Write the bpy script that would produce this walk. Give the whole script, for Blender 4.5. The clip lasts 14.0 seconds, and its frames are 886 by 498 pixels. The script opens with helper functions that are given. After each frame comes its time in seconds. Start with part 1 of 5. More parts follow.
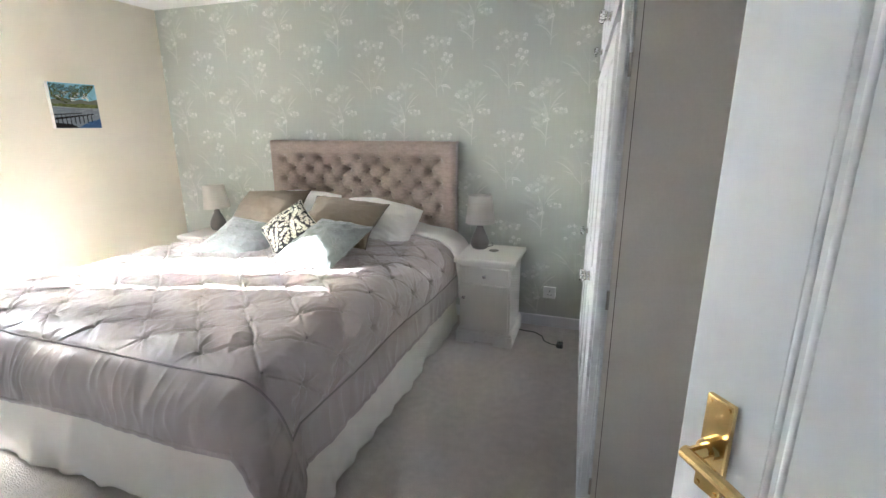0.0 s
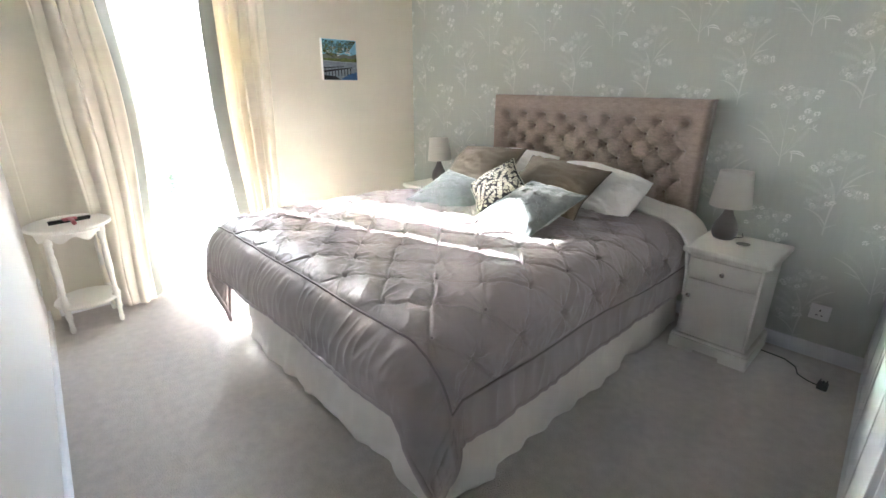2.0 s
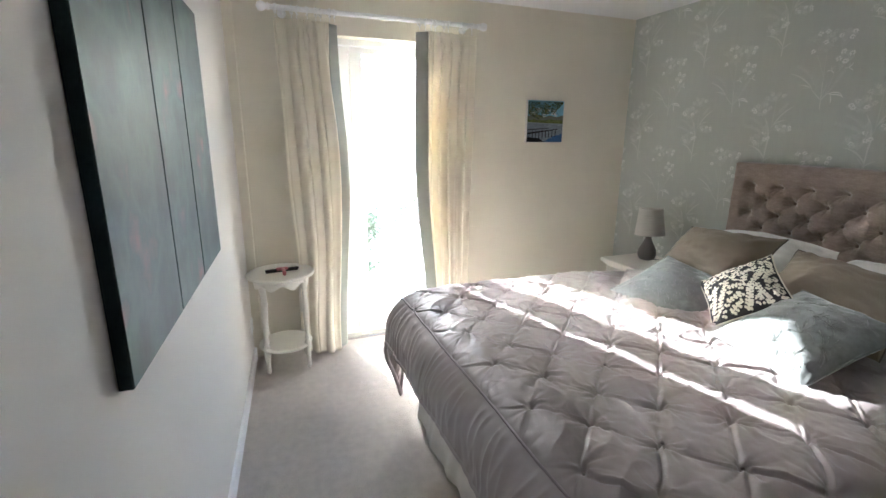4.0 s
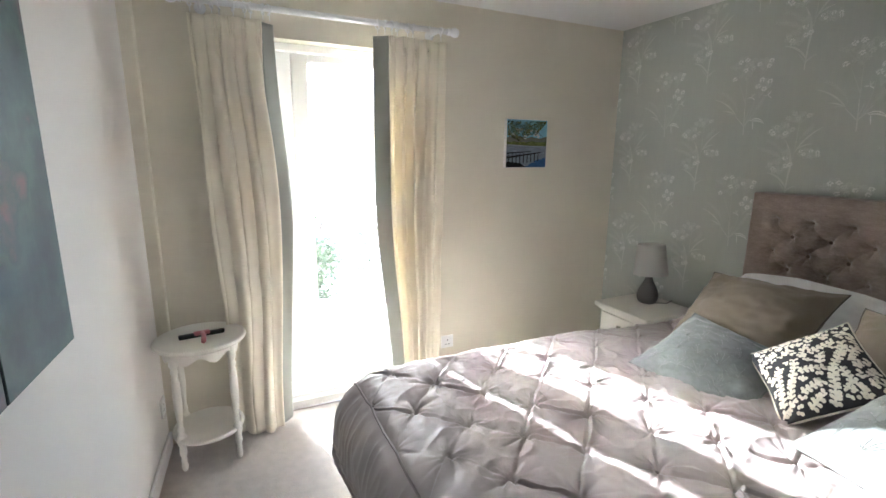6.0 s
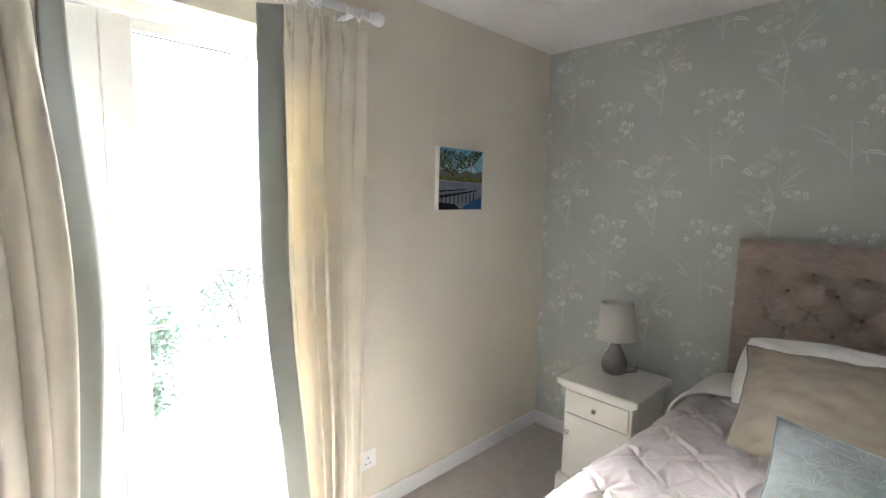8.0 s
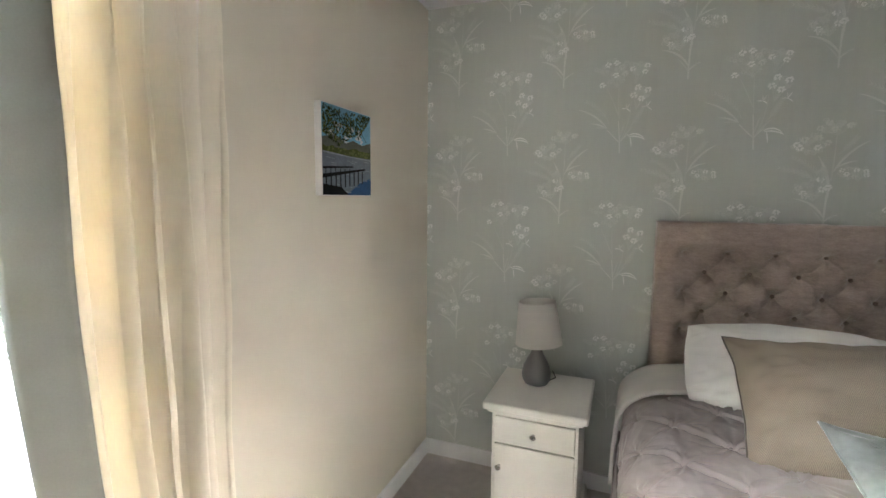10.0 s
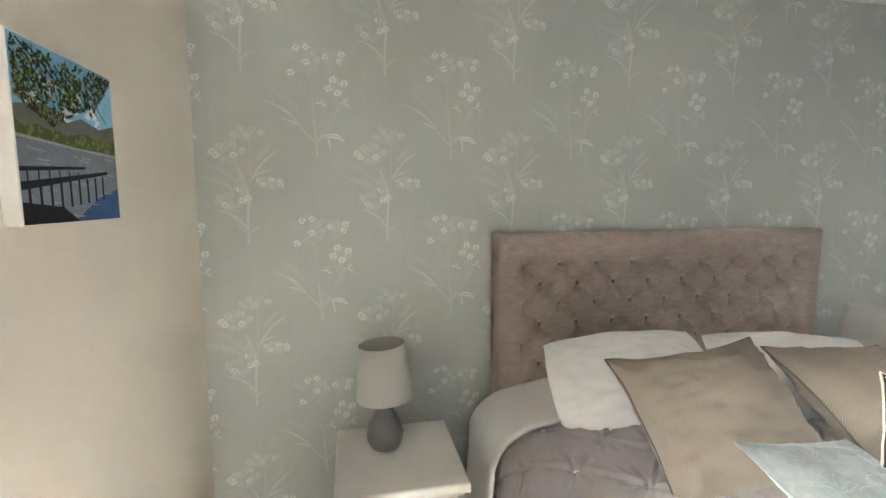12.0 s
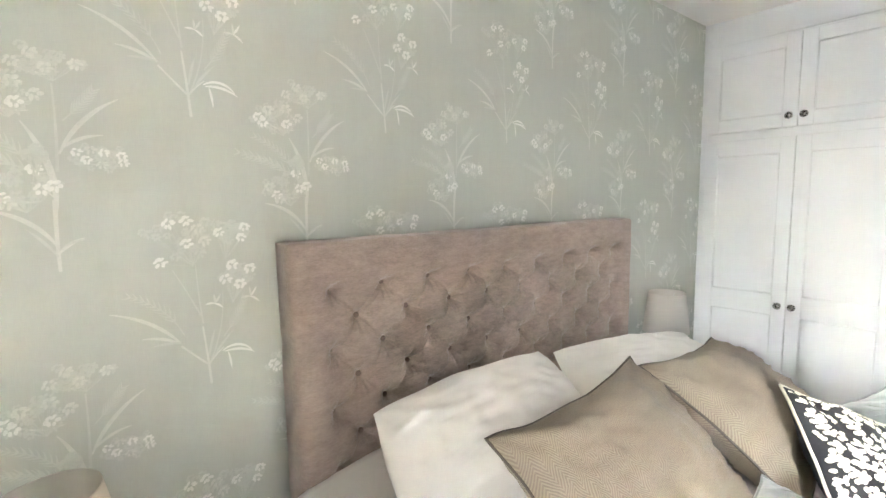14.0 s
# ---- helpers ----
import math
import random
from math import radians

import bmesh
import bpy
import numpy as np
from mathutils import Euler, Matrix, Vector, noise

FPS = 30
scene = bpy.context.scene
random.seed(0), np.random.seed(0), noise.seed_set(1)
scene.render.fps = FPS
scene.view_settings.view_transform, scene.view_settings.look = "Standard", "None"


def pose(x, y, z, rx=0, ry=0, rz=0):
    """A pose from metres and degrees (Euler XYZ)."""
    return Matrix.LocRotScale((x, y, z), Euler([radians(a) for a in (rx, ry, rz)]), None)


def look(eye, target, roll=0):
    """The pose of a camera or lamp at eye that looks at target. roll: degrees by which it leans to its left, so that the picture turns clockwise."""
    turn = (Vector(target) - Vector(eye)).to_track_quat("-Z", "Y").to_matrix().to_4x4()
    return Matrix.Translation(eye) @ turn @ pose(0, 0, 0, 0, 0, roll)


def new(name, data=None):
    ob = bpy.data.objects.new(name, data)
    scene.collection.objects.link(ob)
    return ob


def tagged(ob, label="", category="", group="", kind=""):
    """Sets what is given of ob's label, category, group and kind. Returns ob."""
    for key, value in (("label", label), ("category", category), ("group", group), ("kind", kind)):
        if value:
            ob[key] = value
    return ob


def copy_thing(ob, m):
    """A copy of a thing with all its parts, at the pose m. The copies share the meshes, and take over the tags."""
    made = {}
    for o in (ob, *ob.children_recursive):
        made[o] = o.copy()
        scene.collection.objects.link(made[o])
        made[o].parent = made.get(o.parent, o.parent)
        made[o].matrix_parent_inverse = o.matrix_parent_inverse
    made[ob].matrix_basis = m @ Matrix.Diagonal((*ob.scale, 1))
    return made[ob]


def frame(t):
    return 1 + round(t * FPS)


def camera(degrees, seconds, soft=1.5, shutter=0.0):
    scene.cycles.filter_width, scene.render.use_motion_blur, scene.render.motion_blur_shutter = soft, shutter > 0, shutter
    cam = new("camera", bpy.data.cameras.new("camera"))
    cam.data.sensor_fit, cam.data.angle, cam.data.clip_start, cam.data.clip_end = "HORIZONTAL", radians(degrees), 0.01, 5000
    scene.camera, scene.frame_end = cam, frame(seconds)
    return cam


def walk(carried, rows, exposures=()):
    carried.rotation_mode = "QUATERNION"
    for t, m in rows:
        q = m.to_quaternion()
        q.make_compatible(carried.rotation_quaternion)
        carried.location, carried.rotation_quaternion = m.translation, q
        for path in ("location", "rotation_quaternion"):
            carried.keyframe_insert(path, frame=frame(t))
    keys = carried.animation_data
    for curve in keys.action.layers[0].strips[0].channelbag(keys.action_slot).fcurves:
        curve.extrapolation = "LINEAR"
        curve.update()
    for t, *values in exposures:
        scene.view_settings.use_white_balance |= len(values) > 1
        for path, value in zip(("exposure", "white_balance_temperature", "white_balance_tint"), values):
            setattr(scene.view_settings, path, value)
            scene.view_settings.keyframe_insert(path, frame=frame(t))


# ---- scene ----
cam = camera(87.9, 14.0)
PATH = [
    (0, (0.811, -0.041, 1.446), (0.195, 1.789, 0.926), -0.2),
    (0.5, (0.811, 0.052, 1.424), (0.034, 1.795, 0.826), -0.2),
    (1, (0.813, 0.117, 1.395), (-0.205, 1.718, 0.761), -0.2),
    (1.5, (0.798, 0.17, 1.391), (-0.408, 1.622, 0.73), 0.1),
    (2, (0.739, 0.201, 1.399), (-0.622, 1.504, 0.728), 0.4),
    (2.5, (0.631, 0.215, 1.406), (-0.915, 1.31, 0.767), 0.8),
    (3, (0.527, 0.238, 1.429), (-1.174, 1.092, 0.814), 1.3),
    (3.2, (0.493, 0.255, 1.445), (-1.256, 1.022, 0.85), 1.3),
    (5.3, (0.084, 0.531, 1.511), (-1.746, 1.218, 1.087), 0.8),
    (5.5, (0.025, 0.542, 1.505), (-1.793, 1.248, 1.064), 0.7),
    (6, (-0.189, 0.57, 1.523), (-1.962, 1.401, 1.115), 0.5),
    (6.5, (-0.398, 0.563, 1.549), (-2.1, 1.553, 1.195), 0.6),
    (7, (-0.629, 0.588, 1.531), (-2.249, 1.71, 1.19), 0.7),
    (7.2, (-0.732, 0.616, 1.525), (-2.324, 1.783, 1.208), 0.7),
    (9.3, (-1.652, 0.776, 1.434), (-2.656, 2.493, 1.222), 1.1),
    (9.5, (-1.701, 0.815, 1.418), (-2.634, 2.57, 1.197), 0.8),
    (10, (-1.848, 0.932, 1.426), (-2.567, 2.785, 1.207), 0.5),
    (10.5, (-2.017, 1.039, 1.456), (-2.47, 2.972, 1.212), 0.3),
    (11, (-2.193, 1.147, 1.463), (-2.385, 3.126, 1.246), 0.2),
    (11.5, (-2.289, 1.262, 1.495), (-2.157, 3.249, 1.307), 0.2),
    (12, (-2.273, 1.376, 1.475), (-1.882, 3.325, 1.26), -0.2),
    (12.5, (-2.22, 1.552, 1.426), (-1.601, 3.442, 1.216), -0.5),
    (13, (-2.152, 1.722, 1.449), (-1.344, 3.539, 1.242), -0.6),
    (13.5, (-2.112, 1.87, 1.43), (-1.112, 3.584, 1.179), -0.9),
    (14, (-2.095, 2.001, 1.443), (-0.862, 3.56, 1.221), -1.1),
]
EXPOSURES = [(0.0, 5.31), (1.0, 5.26), (2.0, 4.91), (3.0, 4.41), (5.5, 3.94), (7.0, 3.94), (9.5, 4.13), (10.5, 4.2), (11.0, 4.43), (12.0, 4.68), (13.0, 4.63), (13.5, 5.11), (14.0, 5.46)]
walk(cam, [(t, look(eye, target, roll)) for t, eye, target, roll in PATH], exposures=[(t, e, 5750 if t < 10 else 5950, 9) for t, e in EXPOSURES])

# ---- world and light ----
SUN_WAY = Vector((1.0, 0.30, -0.47)).normalized()
world = bpy.data.worlds.new("world")
scene.world = world
world.use_nodes = True
wn = world.node_tree.nodes
wn.clear()
sky = wn.new("ShaderNodeTexSky")
sky.sky_type = "NISHITA"
sky.sun_disc = False
sky.sun_elevation = math.asin(-SUN_WAY.z)
sky.sun_rotation = math.atan2(-SUN_WAY.x, -SUN_WAY.y)
sky.air_density, sky.dust_density, sky.ozone_density = 1.0, 1.5, 1.0
bg = wn.new("ShaderNodeBackground")
bg.inputs["Strength"].default_value = 0.15
wo = wn.new("ShaderNodeOutputWorld")
world.node_tree.links.new(sky.outputs[0], bg.inputs["Color"])
world.node_tree.links.new(bg.outputs[0], wo.inputs["Surface"])

sun_data = bpy.data.lights.new("sun", "SUN")
sun_data.energy, sun_data.angle, sun_data.color = 2.1, radians(0.5), (1.0, 0.95, 0.89)
sun = new("sun", sun_data)
sun.matrix_world = look((-8, -2, 6), Vector((-8, -2, 6)) + SUN_WAY)

# ---- materials ----


def material(name, colour, rough=0.6, metal=0.0, spread=0.06, scale=12.0, fine=140.0, bump=0.15, depth=0.002,
             sheen=0.0, coat=0.0, stretch=(1, 1, 1), stain=0.0, subsurface=0.0, spec=0.5):
    """A principled surface with colour variation at two scales and fine relief."""
    m = bpy.data.materials.new(name)
    m.use_nodes = True
    nt = m.node_tree
    ns, ln = nt.nodes, nt.links
    p = ns["Principled BSDF"]
    tc = ns.new("ShaderNodeTexCoord")
    mp = ns.new("ShaderNodeMapping")
    mp.inputs["Scale"].default_value = stretch
    ln.new(tc.outputs["Object"], mp.inputs["Vector"])
    big = ns.new("ShaderNodeTexNoise")
    big.inputs["Scale"].default_value, big.inputs["Detail"].default_value = scale, 4
    small = ns.new("ShaderNodeTexNoise")
    small.inputs["Scale"].default_value, small.inputs["Detail"].default_value = fine, 3
    ln.new(mp.outputs[0], big.inputs["Vector"])
    ln.new(mp.outputs[0], small.inputs["Vector"])
    mix = ns.new("ShaderNodeMath")
    mix.operation = "ADD"
    ln.new(big.outputs["Fac"], mix.inputs[0])
    ln.new(small.outputs["Fac"], mix.inputs[1])
    rng = ns.new("ShaderNodeMapRange")
    rng.inputs["From Min"].default_value, rng.inputs["From Max"].default_value = 0.6, 1.4
    rng.inputs["To Min"].default_value, rng.inputs["To Max"].default_value = 1 - spread, 1 + spread
    ln.new(mix.outputs[0], rng.inputs["Value"])
    hsv = ns.new("ShaderNodeHueSaturation")
    hsv.inputs["Color"].default_value = (*colour, 1)
    ln.new(rng.outputs[0], hsv.inputs["Value"])
    ln.new(hsv.outputs[0], p.inputs["Base Color"])
    rr = ns.new("ShaderNodeMapRange")
    rr.inputs["To Min"].default_value, rr.inputs["To Max"].default_value = max(0.02, rough - 0.08), min(1, rough + 0.08)
    ln.new(big.outputs["Fac"], rr.inputs["Value"])
    ln.new(rr.outputs[0], p.inputs["Roughness"])
    p.inputs["Metallic"].default_value = metal
    p.inputs["Specular IOR Level"].default_value = spec
    p.inputs["Sheen Weight"].default_value = sheen
    p.inputs["Sheen Roughness"].default_value = 0.4
    p.inputs["Coat Weight"].default_value = coat
    if bump:
        b = ns.new("ShaderNodeBump")
        b.inputs["Strength"].default_value, b.inputs["Distance"].default_value = bump, depth
        ln.new(small.outputs["Fac"], b.inputs["Height"])
        ln.new(b.outputs[0], p.inputs["Normal"])
    return m


def weave(name, colour, second, scale=500.0, rough=0.85, bump=0.5, sheen=0.3, angle=45.0, mixing=0.5, blotch=0.15, zigzag=0.0):
    """Cloth with a visible diagonal thread and blotches."""
    m = material(name, colour, rough, spread=blotch, scale=9, fine=220, bump=0, sheen=sheen)
    ns, ln = m.node_tree.nodes, m.node_tree.links
    p = ns["Principled BSDF"]
    tc = ns.new("ShaderNodeTexCoord")
    mp = ns.new("ShaderNodeMapping")
    mp.inputs["Rotation"].default_value = (0, 0, radians(angle))
    if zigzag:
        sp, cb, pp, sg = ns.new("ShaderNodeSeparateXYZ"), ns.new("ShaderNodeCombineXYZ"), ns.new("ShaderNodeMath"), ns.new("ShaderNodeMath")
        pp.operation, sg.operation = "PINGPONG", "MULTIPLY"
        pp.inputs[1].default_value, sg.inputs[1].default_value = zigzag, 1.6
        ln.new(tc.outputs["Object"], sp.inputs[0])
        ln.new(sp.outputs["X"], pp.inputs[0])
        ln.new(pp.outputs[0], sg.inputs[0])
        ln.new(sg.outputs[0], cb.inputs["X"])
        ln.new(sp.outputs["Y"], cb.inputs["Y"])
        ln.new(cb.outputs[0], mp.inputs["Vector"])
    else:
        ln.new(tc.outputs["Object"], mp.inputs["Vector"])
    wv = ns.new("ShaderNodeTexWave")
    wv.inputs["Scale"].default_value, wv.inputs["Distortion"].default_value = scale / 6.28, 2.5
    wv.inputs["Detail"].default_value, wv.inputs["Detail Scale"].default_value = 2, 0.6
    ln.new(mp.outputs[0], wv.inputs["Vector"])
    mx = ns.new("ShaderNodeMix")
    mx.data_type = "RGBA"
    old = p.inputs["Base Color"].links[0].from_socket
    f = ns.new("ShaderNodeMath")
    f.operation = "MULTIPLY"
    f.inputs[1].default_value = mixing
    ln.new(wv.outputs["Fac"], f.inputs[0])
    ln.new(f.outputs[0], mx.inputs["Factor"])
    ln.new(old, mx.inputs["A"])
    mx.inputs["B"].default_value = (*second, 1)
    ln.new(mx.outputs["Result"], p.inputs["Base Color"])
    b = ns.new("ShaderNodeBump")
    b.inputs["Strength"].default_value, b.inputs["Distance"].default_value = bump, 0.001
    ln.new(wv.outputs["Fac"], b.inputs["Height"])
    ln.new(b.outputs[0], p.inputs["Normal"])
    return m


def see_through_cloth(m, colour, amount):
    """Lets light soak through a cloth."""
    ns, ln = m.node_tree.nodes, m.node_tree.links
    tr = ns.new("ShaderNodeBsdfTranslucent")
    tr.inputs["Color"].default_value = (*colour, 1)
    mx = ns.new("ShaderNodeMixShader")
    mx.inputs["Fac"].default_value = amount
    out = ns["Material Output"]
    ln.new(ns["Principled BSDF"].outputs[0], mx.inputs[1])
    ln.new(tr.outputs[0], mx.inputs[2])
    ln.new(mx.outputs[0], out.inputs["Surface"])
    return m


def glass(name, tint=(1, 1, 1), rough=0.0, ior=1.45):
    m = bpy.data.materials.new(name)
    m.use_nodes = True
    p = m.node_tree.nodes["Principled BSDF"]
    p.inputs["Base Color"].default_value = (*tint, 1)
    p.inputs["Roughness"].default_value = rough
    p.inputs["IOR"].default_value = ior
    p.inputs["Transmission Weight"].default_value = 1.0
    return m


M_CREAM = material("cream_wall_paint", (0.72, 0.676, 0.565), 0.75, spread=0.02, scale=3, fine=260, bump=0.12, depth=0.0012)
M_WALL = material("pale_wall_paint", (0.70, 0.67, 0.63), 0.75, spread=0.02, scale=3, fine=260, bump=0.12, depth=0.0012)
M_PAPER = material("sage_wallpaper", (0.520, 0.546, 0.488), 0.62, spread=0.035, scale=40, fine=420, bump=0.12, depth=0.0006, stretch=(1, 1, 0.12))
M_PRINT = material("pearl_print", (0.76, 0.77, 0.72), 0.42, spread=0.12, scale=30, fine=300, bump=0.1, depth=0.0005)
M_PRINT_DIM = material("dim_print", (0.575, 0.598, 0.540), 0.5, spread=0.08, scale=30, fine=300, bump=0.1, depth=0.0005)
M_PRINT_LEAF = material("leaf_print", (0.635, 0.652, 0.592), 0.45, spread=0.12, scale=30, fine=300, bump=0.1, depth=0.0005)
M_CEIL = material("ceiling_paint", (0.80, 0.79, 0.77), 0.85, spread=0.02, scale=3, fine=200, bump=0.15, depth=0.0015)
M_GLOSS = material("white_gloss_paint", (0.80, 0.80, 0.79), 0.32, spread=0.02, scale=4, fine=90, bump=0.05, depth=0.0008)
M_WARD = material("wardrobe_paint", (0.71, 0.725, 0.735), 0.55, spread=0.012, scale=4, fine=90, bump=0, depth=0.0008)
M_PANEL = material("grey_end_panel", (0.68, 0.645, 0.59), 0.55, spread=0.04, scale=5, fine=120, bump=0.05)
M_DOOR = material("door_paint", (0.74, 0.76, 0.79), 0.42, spread=0.02, scale=6, fine=60, bump=0.02, depth=0.0006, stretch=(1, 1, 0.1))
M_FURN = material("cream_furniture_paint", (0.80, 0.78, 0.715), 0.4, spread=0.025, scale=6, fine=90, bump=0.05, depth=0.0008)
M_CARPET = material("carpet_pile", (0.585, 0.53, 0.478), 0.97, spread=0.15, scale=22, fine=170, bump=1.0, depth=0.012, sheen=0.25, spec=0.1)
M_DUVET = material("mauve_grey_satin_cotton", (0.375, 0.326, 0.312), 0.44, spread=0.04, scale=7, fine=300, bump=0.12, depth=0.001, sheen=0.2, spec=0.45)
M_SEAM = material("mauve_grey_piping", (0.27, 0.235, 0.23), 0.6, spread=0.05, bump=0.2)
M_LINEN = material("white_bed_linen", (0.80, 0.78, 0.74), 0.8, spread=0.03, scale=8, fine=330, bump=0.25, depth=0.001, sheen=0.2)
M_VALANCE = material("ivory_valance_cotton", (0.74, 0.70, 0.64), 0.85, spread=0.04, scale=8, fine=330, bump=0.25, depth=0.001, sheen=0.2)
M_CHENILLE = material("taupe_chenille", (0.40, 0.318, 0.268), 0.9, spread=0.22, scale=44, fine=200, bump=0.7, depth=0.0022, sheen=0.35, stretch=(0.55, 1, 1.7), spec=0.2)
M_BUTTON = material("taupe_button", (0.26, 0.20, 0.17), 0.9, spread=0.2, scale=30, bump=0.4)
M_TAUPE = weave("taupe_herringbone", (0.225, 0.186, 0.138), (0.36, 0.304, 0.232), scale=400, angle=38, mixing=0.65, bump=0.4, sheen=0.08, zigzag=0.013)
M_PIPING = material("dark_taupe_piping", (0.12, 0.10, 0.085), 0.8, bump=0.2)
M_VELVET = material("blue_grey_velvet", (0.205, 0.224, 0.214), 0.7, spread=0.22, scale=11, fine=60, bump=0.3, depth=0.002, sheen=0.6)
M_VELVET_LINE = material("silver_stitching", (0.235, 0.25, 0.235), 0.55, spread=0.1, bump=0.1, sheen=0.4)
M_BLACK_CLOTH = material("black_cotton", (0.022, 0.022, 0.026), 0.8, spread=0.2, bump=0.3)
M_IVORY_CLOTH = material("ivory_embroidery", (0.72, 0.68, 0.56), 0.75, spread=0.08, scale=40, bump=0.4)
M_CURTAIN = see_through_cloth(material("cream_curtain_silk", (0.85, 0.80, 0.67), 0.40, spread=0.04, scale=8, fine=300, bump=0.2, depth=0.001, sheen=0.2, stretch=(1, 1, 0.2)), (0.95, 0.85, 0.64), 0.085)
M_BAND = material("sage_curtain_edging", (0.265, 0.272, 0.235), 0.6, spread=0.06, scale=8, fine=300, bump=0.2, depth=0.001, sheen=0.2)
M_CERAMIC = material("grey_crackle_ceramic", (0.20, 0.187, 0.178), 0.30, spread=0.05, scale=25, fine=160, bump=0.04, depth=0.001, coat=0.4)
M_SHADE = see_through_cloth(material("pale_grey_lampshade", (0.66, 0.65, 0.605), 0.85, spread=0.03, scale=10, fine=500, bump=0.25, depth=0.0008), (0.80, 0.77, 0.71), 0.48)
M_CHROME = material("chrome", (0.62, 0.61, 0.60), 0.16, metal=1.0, spread=0.03, bump=0)
M_BRASS = material("polished_brass", (0.72, 0.52, 0.24), 0.2, metal=1.0, spread=0.08, scale=20, fine=80, bump=0.05)
M_CRYSTAL = glass("crystal", (0.98, 0.98, 0.98), 0.02, 1.5)
M_PANE = glass("window_pane", (0.98, 1.0, 0.99), 0.0, 1.45)
M_PLASTIC = material("white_plastic", (0.82, 0.82, 0.80), 0.3, spread=0.01, bump=0)
M_UPVC = material("white_window_frame", (0.92, 0.92, 0.92), 0.35, spread=0.01, bump=0)
M_DARK = material("black_plastic", (0.018, 0.018, 0.018), 0.45, spread=0.1, bump=0)
M_PINK = material("pink_plastic", (0.62, 0.20, 0.23), 0.35, spread=0.05, bump=0)
M_STONE = material("grey_pebble", (0.24, 0.23, 0.21), 0.6, spread=0.15, bump=0.2)
M_PAVING = material("pale_paving", (0.50, 0.48, 0.45), 0.9, spread=0.12, scale=3, fine=60, bump=0.4, depth=0.004)
M_LEAF = material("shrub_leaf", (0.10, 0.135, 0.075), 0.5, spread=0.35, scale=6, fine=30, bump=0)
M_BARK = material("shrub_stem", (0.12, 0.09, 0.06), 0.9, spread=0.2, bump=0.3)

# ---- shaping helpers ----


def mesh_part(name, bm, mats, parent=None, smooth=False, at=None):
    me = bpy.data.meshes.new(name)
    bmesh.ops.recalc_face_normals(bm, faces=bm.faces)
    if smooth:
        for f in bm.faces:
            f.smooth = True
    bm.to_mesh(me)
    bm.free()
    for m in (mats if isinstance(mats, (list, tuple)) else [mats]):
        me.materials.append(m)
    ob = new(name, me)
    if parent:
        ob.parent = parent
    if at is not None:
        ob.matrix_basis = at
    return ob


def thing(name, m, label, category, group=""):
    ob = new(name)
    ob.empty_display_size = 0.1
    ob.matrix_basis = m
    return tagged(ob, label, category, group)


def add_box(bm, x0, x1, y0, y1, z0, z1, bevel=0.0, segments=2, mat=0):
    vs = [bm.verts.new((x, y, z)) for x in (x0, x1) for y in (y0, y1) for z in (z0, z1)]
    quads = [(0, 1, 3, 2), (4, 6, 7, 5), (0, 4, 5, 1), (2, 3, 7, 6), (0, 2, 6, 4), (1, 5, 7, 3)]
    fs = [bm.faces.new([vs[i] for i in q]) for q in quads]
    for f in fs:
        f.material_index = mat
    if bevel:
        es = list({e for f in fs for e in f.edges})
        r = bmesh.ops.bevel(bm, geom=es, offset=bevel, segments=segments, affect="EDGES", profile=0.5)
        for f in r["faces"]:
            f.material_index = mat
    return vs


def add_lathe(bm, profile, n=28, centre=(0, 0), mat=0, rx=1.0, ry=1.0):
    """Turns a profile of (radius, height) round the z axis."""
    rings = []
    for r, z in profile:
        rings.append([bm.verts.new((centre[0] + rx * r * math.cos(2 * math.pi * i / n), centre[1] + ry * r * math.sin(2 * math.pi * i / n), z)) for i in range(n)])
    for a, b in zip(rings, rings[1:]):
        for i in range(n):
            f = bm.faces.new((a[i], a[(i + 1) % n], b[(i + 1) % n], b[i]))
            f.material_index = mat
    for ring in (rings[0], rings[-1]):
        if profile[0][0] > 1e-5:
            f = bm.faces.new(ring)
            f.material_index = mat
    return rings


def add_tube(bm, points, r, n=8, mat=0, closed=False):
    pts = [Vector(p) for p in points]
    rings = []
    for i, p in enumerate(pts):
        a = pts[i - 1] if (i or closed) else pts[0]
        b = pts[(i + 1) % len(pts)] if (i < len(pts) - 1 or closed) else pts[-1]
        d = (b - a).normalized()
        s = d.cross(Vector((0, 0, 1)))
        if s.length < 1e-3:
            s = d.cross(Vector((0, 1, 0)))
        s.normalize()
        u = s.cross(d)
        rings.append([bm.verts.new(p + r * (s * math.cos(2 * math.pi * k / n) + u * math.sin(2 * math.pi * k / n))) for k in range(n)])
    pairs = list(zip(rings, rings[1:])) + ([(rings[-1], rings[0])] if closed else [])
    for a, b in pairs:
        for k in range(n):
            f = bm.faces.new((a[k], a[(k + 1) % n], b[(k + 1) % n], b[k]))
            f.material_index = mat
    if not closed:
        for ring in (rings[0], rings[-1]):
            bm.faces.new(ring).material_index = mat
    return rings


def add_grid(bm, nu, nv, place, mat=0):
    """A sheet of nu x nv points; place(i, j) gives each point."""
    g = [[bm.verts.new(place(i, j)) for j in range(nv)] for i in range(nu)]
    for i in range(nu - 1):
        for j in range(nv - 1):
            bm.faces.new((g[i][j], g[i + 1][j], g[i + 1][j + 1], g[i][j + 1])).material_index = mat
    return g


def smoothstep(a, b, x):
    q = min(1.0, max(0.0, (x - a) / (b - a)))
    return q * q * (3 - 2 * q)


